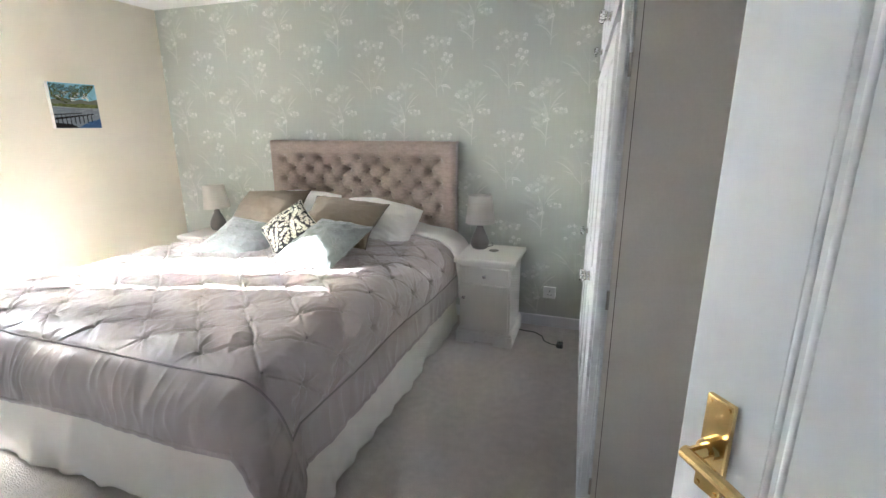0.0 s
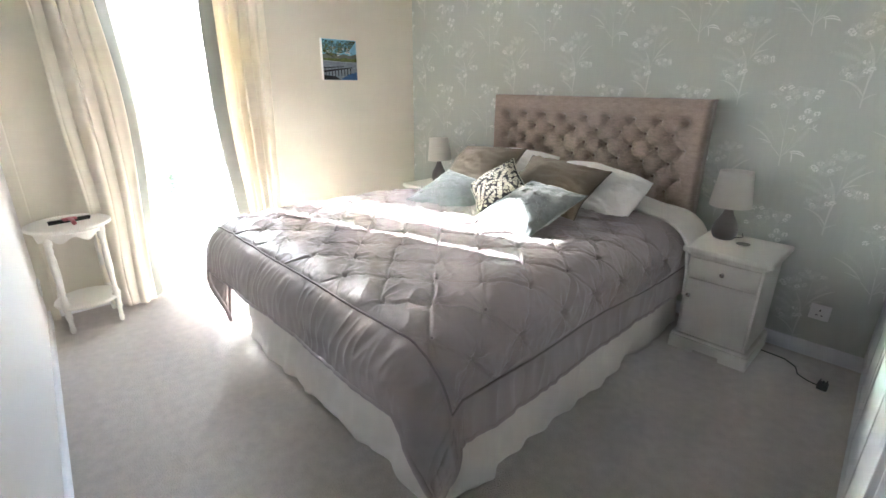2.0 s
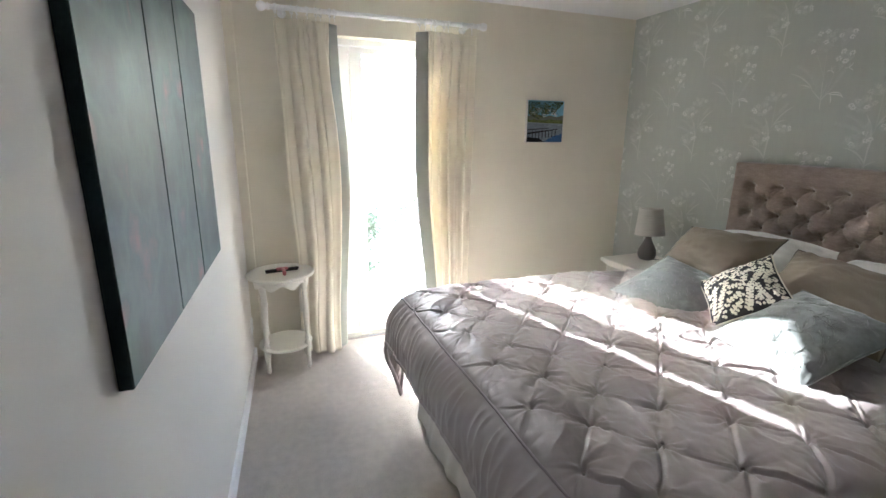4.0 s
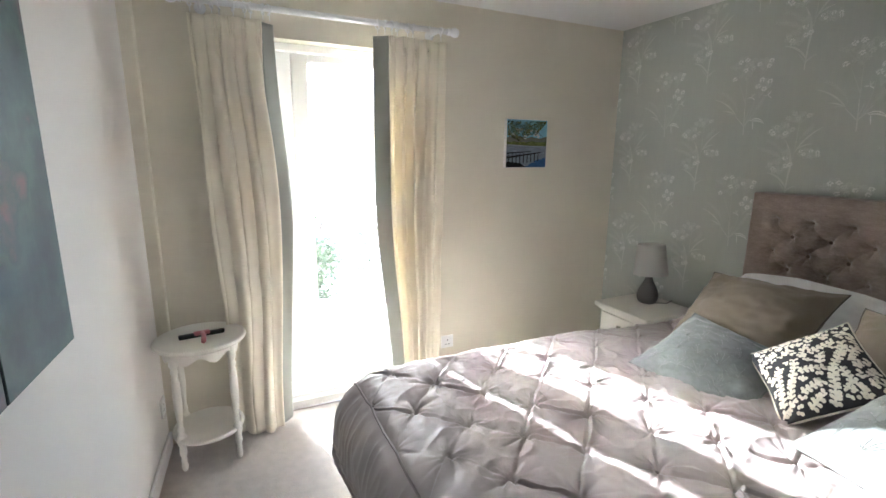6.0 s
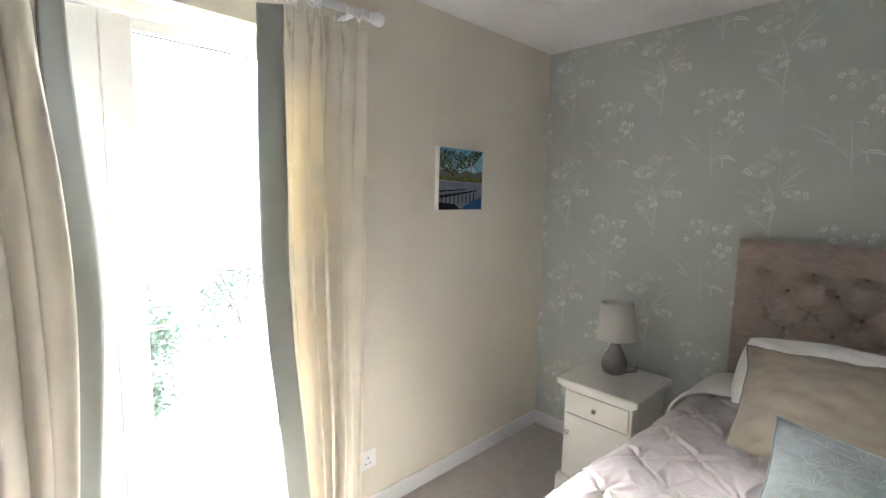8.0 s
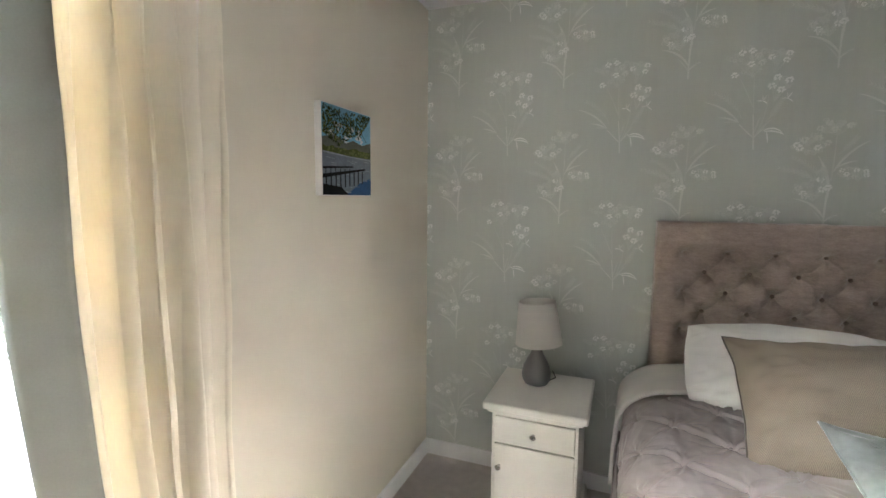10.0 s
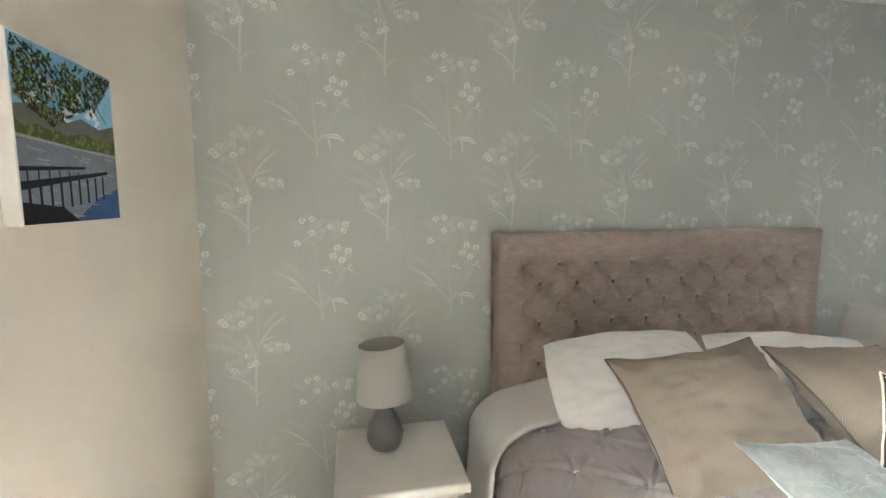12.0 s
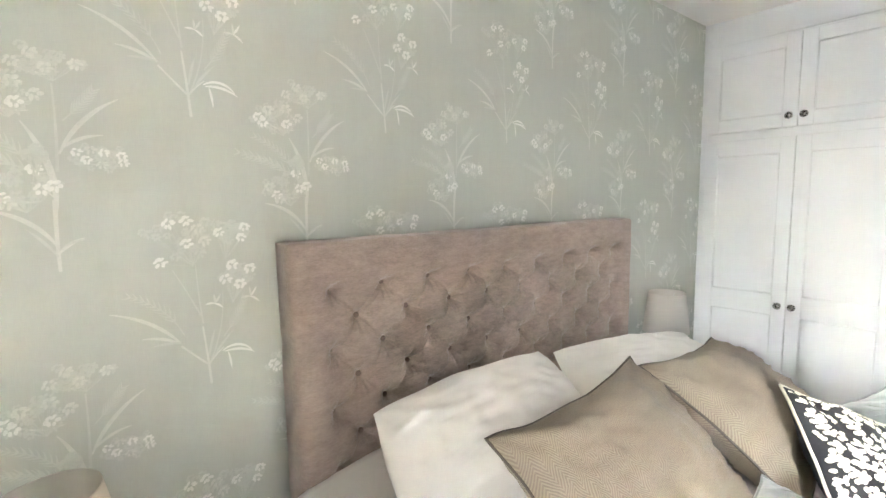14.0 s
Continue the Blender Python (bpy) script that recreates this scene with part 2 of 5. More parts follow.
def frame_from(centre, right, up):
    """A pose whose x runs along right and whose y runs nearly along up."""
    r = Vector(right).normalized()
    u = Vector(up)
    u = (u - u.dot(r) * r).normalized()
    n = r.cross(u)
    return Matrix(((r.x, u.x, n.x, centre[0]), (r.y, u.y, n.y, centre[1]), (r.z, u.z, n.z, centre[2]), (0, 0, 0, 1)))


# ---- the room ----
W, E, S, N, TOP = -2.82, 1.56, 0.108, 3.20, 2.38
ALCOVE_X, ALCOVE_Y = 0.29, 0.02
WIN_Y0, WIN_Y1, WIN_TOP = 0.61, 1.62, 2.09
MEET_Y0, MEET_Y1 = 0.842, 1.02
DOOR_X0, DOOR_X1, DOOR_TOP = 0.590, 1.445, 2.03


def structure(name, boxes, mat, label, bevel=0.0):
    bm = bmesh.new()
    for b in boxes:
        add_box(bm, *b, bevel=bevel)
    return tagged(mesh_part(name, bm, mat), label, kind="structure")


structure("floor", [(W - 0.12, E, -1.6, N, -0.15, 0)], M_CARPET, "grey-beige cut pile carpet over the whole floor")
structure("ceiling", [(W, E, -1.6, N, TOP, TOP + 0.15)], M_CEIL, "plain white painted ceiling")
wall_north = structure("wall_north", [(W - 0.3, E, N, N + 0.2, -0.1, TOP + 0.1)], M_PAPER, "sage green wallpaper with pale cow parsley print")
structure("wall_west", [(W - 0.3, W, S - 0.1, WIN_Y0, -0.1, TOP + 0.1), (W - 0.3, W, WIN_Y1, N, -0.1, TOP + 0.1),
                        (W - 0.3, W, WIN_Y0, WIN_Y1, WIN_TOP, TOP + 0.1)], M_CREAM, "cream painted wall round a glazed door")
SOUTH = pose(-1.03, 0.098, 0, 0, 0, -3.15)  # this wall runs a little out of square
wall_south = structure("wall_south", [(W + 0.98, ALCOVE_X + 1.03, -0.11, 0, 0, TOP)], M_WALL, "off-white painted wall beside the doorway")
wall_south.matrix_basis = SOUTH
structure("trim_corner_boxing", [(W, W + 0.065, 0.15, 0.248, 0, TOP)], M_CREAM, "cream painted pipe boxing in the corner", bevel=0.006)
structure("wall_doorway", [(ALCOVE_X - 0.12, DOOR_X0, ALCOVE_Y - 0.10, ALCOVE_Y, 0, TOP), (DOOR_X1, E, ALCOVE_Y - 0.10, ALCOVE_Y, 0, TOP),
                           (DOOR_X0, DOOR_X1, ALCOVE_Y - 0.10, ALCOVE_Y, DOOR_TOP, TOP)], M_WALL, "off-white painted wall with the doorway")
structure("wall_east", [(E, E + 0.15, -1.6, N, -0.1, TOP + 0.1)], M_WALL, "off-white painted wall behind the wardrobe")
structure("wall_hall", [(0.0, 0.12, -1.6, ALCOVE_Y - 0.10, 0, TOP), (0.12, E, -1.75, -1.6, 0, TOP)], M_WALL, "off-white painted wall of the landing")


def skirting(name, x0, x1, y0, y1):
    bm = bmesh.new()
    add_box(bm, x0, x1, y0, y1, 0, 0.085, bevel=0.005)
    return tagged(mesh_part(name, bm, M_GLOSS), "white gloss painted skirting board", kind="structure")


skirting("baseboard_north", W, 0.78, N - 0.016, N)
skirting("baseboard_west", W, W + 0.016, WIN_Y1 + 0.01, N - 0.017)
skirting("baseboard_west_south", W, W + 0.016, 0.249, WIN_Y0 - 0.01)
skirting("baseboard_south", W + 1.10, ALCOVE_X + 1.03, 0, 0.016).matrix_basis = SOUTH


def door_lining():
    bm = bmesh.new()
    for x0, x1, z0, z1 in ((DOOR_X0, DOOR_X0 + 0.02, 0, DOOR_TOP), (DOOR_X1 - 0.02, DOOR_X1, 0, DOOR_TOP), (DOOR_X0, DOOR_X1, DOOR_TOP - 0.02, DOOR_TOP)):
        add_box(bm, x0, x1, ALCOVE_Y - 0.102, ALCOVE_Y + 0.002, z0, z1, bevel=0.003)
    for y0, y1 in ((ALCOVE_Y, ALCOVE_Y + 0.014),):
        add_box(bm, DOOR_X0 - 0.05, DOOR_X0 + 0.004, y0, y1, 0, DOOR_TOP + 0.05, bevel=0.005)
        add_box(bm, DOOR_X1 - 0.004, DOOR_X1 + 0.05, y0, y1, 0, DOOR_TOP + 0.05, bevel=0.005)
        add_box(bm, DOOR_X0 - 0.05, DOOR_X1 + 0.05, y0, y1, DOOR_TOP - 0.004, DOOR_TOP + 0.052, bevel=0.005)
    return tagged(mesh_part("trim_doorway", bm, M_GLOSS), "white gloss door lining and architrave", kind="structure")


door_lining()


def room_door():
    """A moulded white panel door, half open, with a brass lever."""
    wide, high, thick = 0.775, 1.98, 0.035
    root = thing("room_door", pose(1.430, 0.022, 0, 0, 0, 127.4), "white moulded panel door standing open into the bedroom", "door")
    stile, z0, z1 = 0.125, 0.20, 1.86
    bm = bmesh.new()
    add_box(bm, 0, wide, -thick + 0.001, -0.001, 0.006, high)
    for y0, y1 in ((-thick, -thick + 0.007), (-0.007, 0.0)):
        add_box(bm, 0, stile, y0, y1, 0.006, high, bevel=0.002)
        add_box(bm, wide - stile, wide, y0, y1, 0.006, high, bevel=0.002)
        add_box(bm, stile, wide - stile, y0, y1, 0.006, z0, bevel=0.002)
        add_box(bm, stile, wide - stile, y0, y1, z1, high, bevel=0.002)
    mesh_part("leaf", bm, M_DOOR, root)
    bm = bmesh.new()
    for side, s in ((0.0, 1), (-thick, -1)):
        for inset, rise, r in ((0.004, -0.0065, 0.0075), (0.020, -0.0066, 0.0075)):
            y, x0, x1 = side + s * rise, stile + inset, wide - stile - inset
            c = [(x0, y, z0 + inset), (x1, y, z0 + inset), (x1, y, z1 - inset), (x0, y, z1 - inset)]
            for a, b in zip(c, c[1:] + c[:1]):
                add_tube(bm, [a, b], r, 8)
    mesh_part("moulding", bm, M_DOOR, root, smooth=True)
    for side, s in ((0.0, 1), (-thick, -1)):
        bm = bmesh.new()
        x, z = wide - 0.060, 1.018
        add_box(bm, x - 0.021, x + 0.021, min(side, side + s * 0.009), max(side, side + s * 0.009), z - 0.075, z + 0.075, bevel=0.003, segments=2)
        add_tube(bm, [(x, side + s * 0.008, z), (x, side + s * 0.022, z)], 0.015, 14)
        add_tube(bm, [(x, side + s * 0.02, z), (x, side + s * 0.05, z)], 0.010, 12)
        add_tube(bm, [(x + 0.008, side + s * 0.05, z), (x - 0.02, side + s * 0.053, z), (x - 0.06, side + s * 0.053, z - 0.004), (x - 0.095, side + s * 0.05, z - 0.012), (x - 0.115, side + s * 0.045, z - 0.006)], 0.0095, 12)
        tagged(mesh_part("handle", bm, M_BRASS, root, smooth=False), "polished brass lever handle on a backplate")
        for dx in (-0.014, 0.014):
            for dz in (-0.066, 0.066):
                bm = bmesh.new()
                add_tube(bm, [(x + dx, side + s * 0.008, z + dz), (x + dx, side + s * 0.0105, z + dz)], 0.003, 8)
                mesh_part("screw", bm, M_BRASS, root)
    return root


room_door()


def window_door():
    """The glazed outer door in the west wall: frame, rails and panes."""
    x0, x1 = W - 0.16, W - 0.10
    bm = bmesh.new()
    y0, y1, t = WIN_Y0, WIN_Y1, WIN_TOP
    for b in ((y0, y0 + 0.05, 0, t), (y1 - 0.05, y1, 0, t), (y0 + 0.05, y1 - 0.05, t - 0.04, t), (y0 + 0.05, y1 - 0.05, 0.0, 0.04)):
        add_box(bm, x0 - 0.01, x1 + 0.01, b[0], b[1], b[2], b[3], bevel=0.004)
    leaves = ((y0 + 0.055, MEET_Y0 + 0.088), (MEET_Y1 - 0.088, y1 - 0.055))
    glazed = ((y0 + 0.135, MEET_Y0), (MEET_Y1, y1 - 0.145))
    for (ya, yb), (ga, gb) in zip(leaves, glazed):
        for b in ((ya, ga, 0.045, t - 0.045), (gb, yb, 0.045, t - 0.045), (ga, gb, t - 0.085, t - 0.045),
                  (ga, gb, 1.215, 1.287), (ga, gb, 0.56, 0.63), (ga, gb, 0.045, 0.15)):
            add_box(bm, x0, x1, b[0], b[1], b[2], b[3], bevel=0.006)
    fr = tagged(mesh_part("window_1", bm, M_UPVC), "white framed pair of glazed outer doors with clear panes", kind="structure")
    for ga, gb in glazed:
        for z0, z1 in ((0.14, 0.57), (0.62, 1.22), (1.28, t - 0.075)):
            bm = bmesh.new()
            add_box(bm, x0 + 0.02, x0 + 0.032, ga - 0.005, gb + 0.005, z0, z1)
            g = mesh_part("pane", bm, M_PANE, fr)
            g.visible_shadow = False
            bm = bmesh.new()
            for a, b, c, d in ((ga, gb, z0 + 0.010, z0 + 0.013), (ga, gb, z1 - 0.013, z1 - 0.010), (ga, ga + 0.003, z0 + 0.01, z1 - 0.01), (gb - 0.003, gb, z0 + 0.01, z1 - 0.01)):
                add_box(bm, x0 + 0.034, x0 + 0.040, a, b, c, d)
            mesh_part("gasket", bm, M_DARK, fr)
    bm = bmesh.new()
    yh = MEET_Y1 - 0.035
    add_box(bm, x1, x1 + 0.012, yh - 0.017, yh + 0.017, 0.95, 1.15, bevel=0.004)
    add_tube(bm, [(x1 + 0.01, yh, 1.05), (x1 + 0.05, yh, 1.05), (x1 + 0.052, yh + 0.09, 1.05)], 0.009, 8)
    mesh_part("handle", bm, M_UPVC, fr)
    bm = bmesh.new()
    add_box(bm, W - 0.09, W - 0.002, y0, y1, 0.0, 0.012, bevel=0.003)
    tagged(mesh_part("trim_threshold", bm, M_CHROME), "metal carpet strip at the outer door", kind="structure")


window_door()

# ---- outside ----
bm = bmesh.new()
add_box(bm, -400, W - 0.3, -400, 400, -0.3, -0.10)
tagged(mesh_part("ground", bm, M_PAVING), "pale sunlit paving outside the glazed door", kind="structure")


def shrub(m, tall, wide, count, seed, label):
    rnd = random.Random(seed)
    root = thing("shrub", m, label, "shrub")
    bm = bmesh.new()
    for k in range(9):
        a = rnd.uniform(0, 6.28)
        tip = Vector((math.cos(a) * wide * rnd.uniform(0.2, 0.7), math.sin(a) * wide * rnd.uniform(0.2, 0.7), tall * rnd.uniform(0.6, 0.95)))
        add_tube(bm, [(0, 0, -0.02), tip * 0.4 + Vector((0, 0, 0.06)), tip], 0.010, 5)
    mesh_part("stem", bm, M_BARK, root)
    bm = bmesh.new()
    clumps = []
    for k in range(26):
        a, r = rnd.uniform(0, 6.28), wide * math.sqrt(rnd.random())
        clumps.append((math.cos(a) * r, math.sin(a) * r, tall * (0.12 + 0.8 * rnd.random() * (1 - 0.35 * (r / wide) ** 2))))
    for k in range(count):
        c = Vector(rnd.choice(clumps)) + Vector((rnd.gauss(0, 0.09), rnd.gauss(0, 0.09), rnd.gauss(0, 0.08)))
        c.z = max(0.03, c.z)
        d = Vector((rnd.gauss(0, 1), rnd.gauss(0, 1), rnd.gauss(0, 0.7))).normalized()
        s = d.cross(Vector((rnd.gauss(0, 1), rnd.gauss(0, 1), rnd.gauss(0, 1)))).normalized()
        l, w = rnd.uniform(0.03, 0.06), rnd.uniform(0.010, 0.018)
        vs = [bm.verts.new(p) for p in (c, c + d * l * 0.5 + s * w, c + d * l, c + d * l * 0.5 - s * w)]
        bm.faces.new(vs)
    tagged(mesh_part("foliage", bm, M_LEAF, root), kind="stuff")
    return root


shrub(pose(-5.15, 1.22, -0.10), 1.0, 0.36, 5200, 5, "leafy green garden shrub in full sun outside the door")
shrub(pose(-6.3, 2.6, -0.10), 0.95, 0.6, 2600, 6, "low leafy garden shrub beyond the paving outside")
shrub(pose(-6.4, 3.7, -0.10), 0.85, 0.6, 2200, 7, "rounded leafy garden shrub beside another shrub outside")

# ---- bed ----
XC, BED_TOP = -0.93, 0.735
HALF_A, FOOT_Y = 0.745, 0.99


def drape(ex, ey, r=0.13, flare=0.08, r_foot=0.18):
    """Outward and downward travel of cloth past the bed's edge."""
    d = math.hypot(ex, ey)
    if d < 1e-9:
        return 0.0, 0.0, 0.0
    r += (r_foot - r) * (ey / d) ** 2
    a = min(d / r, math.pi / 2)
    out = r * math.sin(a)
    down = r * (1 - math.cos(a))
    rest = max(0.0, d - r * math.pi / 2)
    return (out + flare * rest) * ex / d, (out + flare * rest) * ey / d, down + rest * (1 - 0.5 * flare)


TX, TY, TX0, TY0, SKEW = 0.1280, 0.1205, -1.144, 1.037, 0.055


def puff(x, y):
    """Height of the pinched diamond quilting at a place of the sheet."""
    wob = 0.020 * noise.noise(Vector((x * 4.3, y * 4.3, 4.0)))
    u, v = (x - TX0 + wob) / TX, (y - TY0 + SKEW * (x - TX0) - wob) / TY
    p, q = (u + v) / 2, (u - v) / 2
    sp, sq = abs(math.sin(math.pi * p)), abs(math.sin(math.pi * q))
    i, j = math.floor(p), math.floor(q)
    amp = 0.85 + 0.4 * noise.noise(Vector((i * 1.7 + 9, j * 2.3, 1.5)))
    h = 0.011 * amp * (sp * sq) ** 0.55
    pr, qr = round(p), round(q)
    dp, dq = p - pr, q - qr
    dist = math.hypot((dp + dq) * TX, (dp - dq) * TY)
    ang = math.atan2((dp - dq) * TY, (dp + dq) * TX)
    tid = noise.noise(Vector((pr * 3.7, qr * 5.1, 8.0)))
    h -= 0.013 * math.exp(-(dist / 0.012) ** 2) + 0.010 * math.exp(-dist / 0.032)
    star = abs(math.sin(2.5 * ang + 5 * tid)) ** 0.6 + 0.7 * abs(math.sin(5.5 * ang - 9 * tid + 14 * dist)) ** 0.7
    h += 0.012 * math.exp(-dist / 0.055) * (star - 1.05) * smoothstep(0.003, 0.016, dist)
    # a tuck runs from tuft to tuft: the cloth swells to a lip and drops steeply on the foot side
    for c, along, key, far, tag, way in ((dp, dq, pr, math.floor(q), 3.3, 1), (dq, dp, qr, math.floor(p), 7.7, -1)):
        rd = noise.noise(Vector((far * 2.13 + 0.37, key * 3.71 + 0.21, tag)))
        w = abs(along)
        fade = smoothstep(0.0, 0.10, w) * (1 - min(0.95, 0.50 - 0.9 * rd) * smoothstep(0.15, 0.5, w))
        bow = 0.09 * rd * smoothstep(0.0, 0.3, w) + 0.03 * noise.noise(Vector((x * 16, y * 16, tag)))
        o = (c - bow) * way * (1 if rd > -0.3 else -1)
        h += (0.0100 if way > 0 else 0.0075) * (1 + 0.8 * rd) * fade * (math.exp(-o / 0.075) if o > 0 else math.exp(-(o / 0.03) ** 2))
        h -= 0.006 * (0.8 + rd) * fade * math.exp(-((o + 0.055) / 0.026) ** 2)
    h += 0.008 * noise.noise(Vector((x * 4.5, y * 4.5, 0.3)))
    rg = 1 - abs(noise.noise(Vector((x * 8 + 3 * y, y * 8 - 2 * x, 2.3)))) * 2
    h += 0.0055 * max(0.0, rg) ** 3
    h += 0.0022 * noise.noise(Vector((x * 38 + 20 * y, y * 38 - 14 * x, 5.3)))
    return h


SIDE_DROP, FOOT_DROP, HEAD_Y = 0.455, 0.300, 2.86
SIDE_SEAM, FOOT_SEAM, ROLL = 0.30, 0.105, 0.05


def duvet_point(s, t, lift=0.0):
    """s: metres across from the bed's middle line; t: metres from the foot edge towards the head (negative: hanging down)."""
    hem_wave = 1 + 0.06 * noise.noise(Vector((s * 2.2, t * 2.2, 7.7)))
    ex = max(0.0, abs(s) - HALF_A) * hem_wave
    ey = max(0.0, ROLL - t) * hem_wave
    ox, oy, dz = drape(ex, ey)
    sg = 1 if s > 0 else -1
    x0, y0 = XC + sg * min(abs(s), HALF_A), FOOT_Y + max(t, ROLL)
    x, y, z = x0 + sg * ox, y0 - oy, BED_TOP - dz - 0.14 * smoothstep(0.04, 0.32, min(ex, ey))
    xs, ys = XC + s, FOOT_Y + t
    inside = smoothstep(-0.01, 0.03, SIDE_SEAM - ex) * smoothstep(-0.01, 0.025, FOOT_SEAM - ey)
    h = puff(xs, ys) * inside * smoothstep(1.90, 1.70, t)
    ruche = 0.0
    if ey > FOOT_SEAM:
        g = smoothstep(0, 0.03, ey - FOOT_SEAM)
        lean = xs + 0.05 * noise.noise(Vector((xs * 3, ey * 5, 2.0)))
        near = math.exp(-(ey - FOOT_SEAM) / 0.16)
        pleat = max(0.0, 1 - 2.4 * abs(noise.noise(Vector((lean * 21, ey * 4, 1.0))))) ** 1.4
        ruche += g * (0.012 * near * pleat + 0.010 * noise.noise(Vector((lean * 6, ey * 4, 4.0))) + 0.004 * noise.noise(Vector((lean * 28, ey * 14, 9.0))))
        ruche += g * 0.004 * math.sin(math.pi * min(1.0, (ey - FOOT_SEAM) / 0.26))
    if ex > SIDE_SEAM:
        g = smoothstep(0, 0.05, ex - SIDE_SEAM)
        ruche += g * (0.012 * noise.noise(Vector((ys * 6, ex * 3, 11.0))) + 0.008 * max(0.0, 1 - 2.4 * abs(noise.noise(Vector((ys * 15, ex * 4, 12.0))))))
    corner = min(ex, ey)
    ruche += 0.022 * smoothstep(0.0, 0.25, corner) * math.sin(6 * math.atan2(ey, ex + 1e-6) + 0.6)
    k = h + ruche + lift
    d = math.hypot(ex, ey)
    slope = min(1.0, d / 0.12)
    nx, ny = (ex / d * sg, -ey / d) if d > 1e-9 else (0, 0)
    z += 0.012 * math.exp(-((t - 1.0) / 0.9) ** 2) * (1 - slope)
    z -= 0.045 * smoothstep(0.40, 0.85, abs(s)) * smoothstep(0.7, 1.5, t)
    return Vector((x + nx * k * slope, y + ny * k * slope, max(0.03, z + k * (1 - slope) - 0.25 * abs(k) * slope)))


def duvet():
    root = thing("duvet", pose(0, 0, 0), "mauve-grey pinch-pleated duvet spread over the bed", "duvet")
    bm = bmesh.new()
    nu, nv = 640, 540
    smax = HALF_A + SIDE_DROP
    t0, t1 = -FOOT_DROP, HEAD_Y - FOOT_Y

    def place(i, j):
        s = -smax + 2 * smax * i / (nu - 1)
        t = t0 + (t1 - t0) * j / (nv - 1)
        return duvet_point(s, t)
    add_grid(bm, nu, nv, place)
    ob = mesh_part("cover", bm, M_DUVET, root, smooth=True)
    bm = bmesh.new()
    rim = [duvet_point(-smax, t1 - (t1 - t0) * k / 150, -0.006) for k in range(151)] + [duvet_point(-smax + 2 * smax * k / 200, t0, -0.006) for k in range(1, 200)] + \
        [duvet_point(smax, t0 + (t1 - t0) * k / 150, -0.006) for k in range(151)]
    add_tube(bm, rim, 0.011, 8)
    mesh_part("hem", bm, M_DUVET, root, smooth=True)
    bm = bmesh.new()
    a, b = HALF_A + SIDE_SEAM, FOOT_SEAM
    line = [duvet_point(-a, 1.9 - 0.03 * k, 0.004) for k in range(63)] + \
        [duvet_point(-a + 2 * a * k / 80, ROLL - b, 0.004) for k in range(81)] + [duvet_point(a, 0.04 + 0.03 * k, 0.004) for k in range(63)]
    add_tube(bm, line, 0.0038, 6)
    mesh_part("piping", bm, M_SEAM, root, smooth=True)
    knot = bmesh.new()
    bmesh.ops.create_icosphere(knot, subdivisions=1, radius=0.0055)
    tuft = None
    for i in range(-8, 17):
        for j in range(-3, 17):
            if (i + j) % 2:
                continue
            s, t = TX0 + i * TX - XC, TY0 + j * TY - SKEW * i * TX - FOOT_Y
            if abs(s) < a - 0.03 and ROLL - b < t < 1.85:
                c = duvet_point(s, t, 0.001)
                if tuft is None:
                    tuft = mesh_part("tuft", knot, M_SEAM, root, smooth=True)
                    o = tuft
                else:
                    o = new("tuft", tuft.data)
                    o.parent = root
                o.matrix_basis = Matrix.Translation(c)
    return root


duvet()


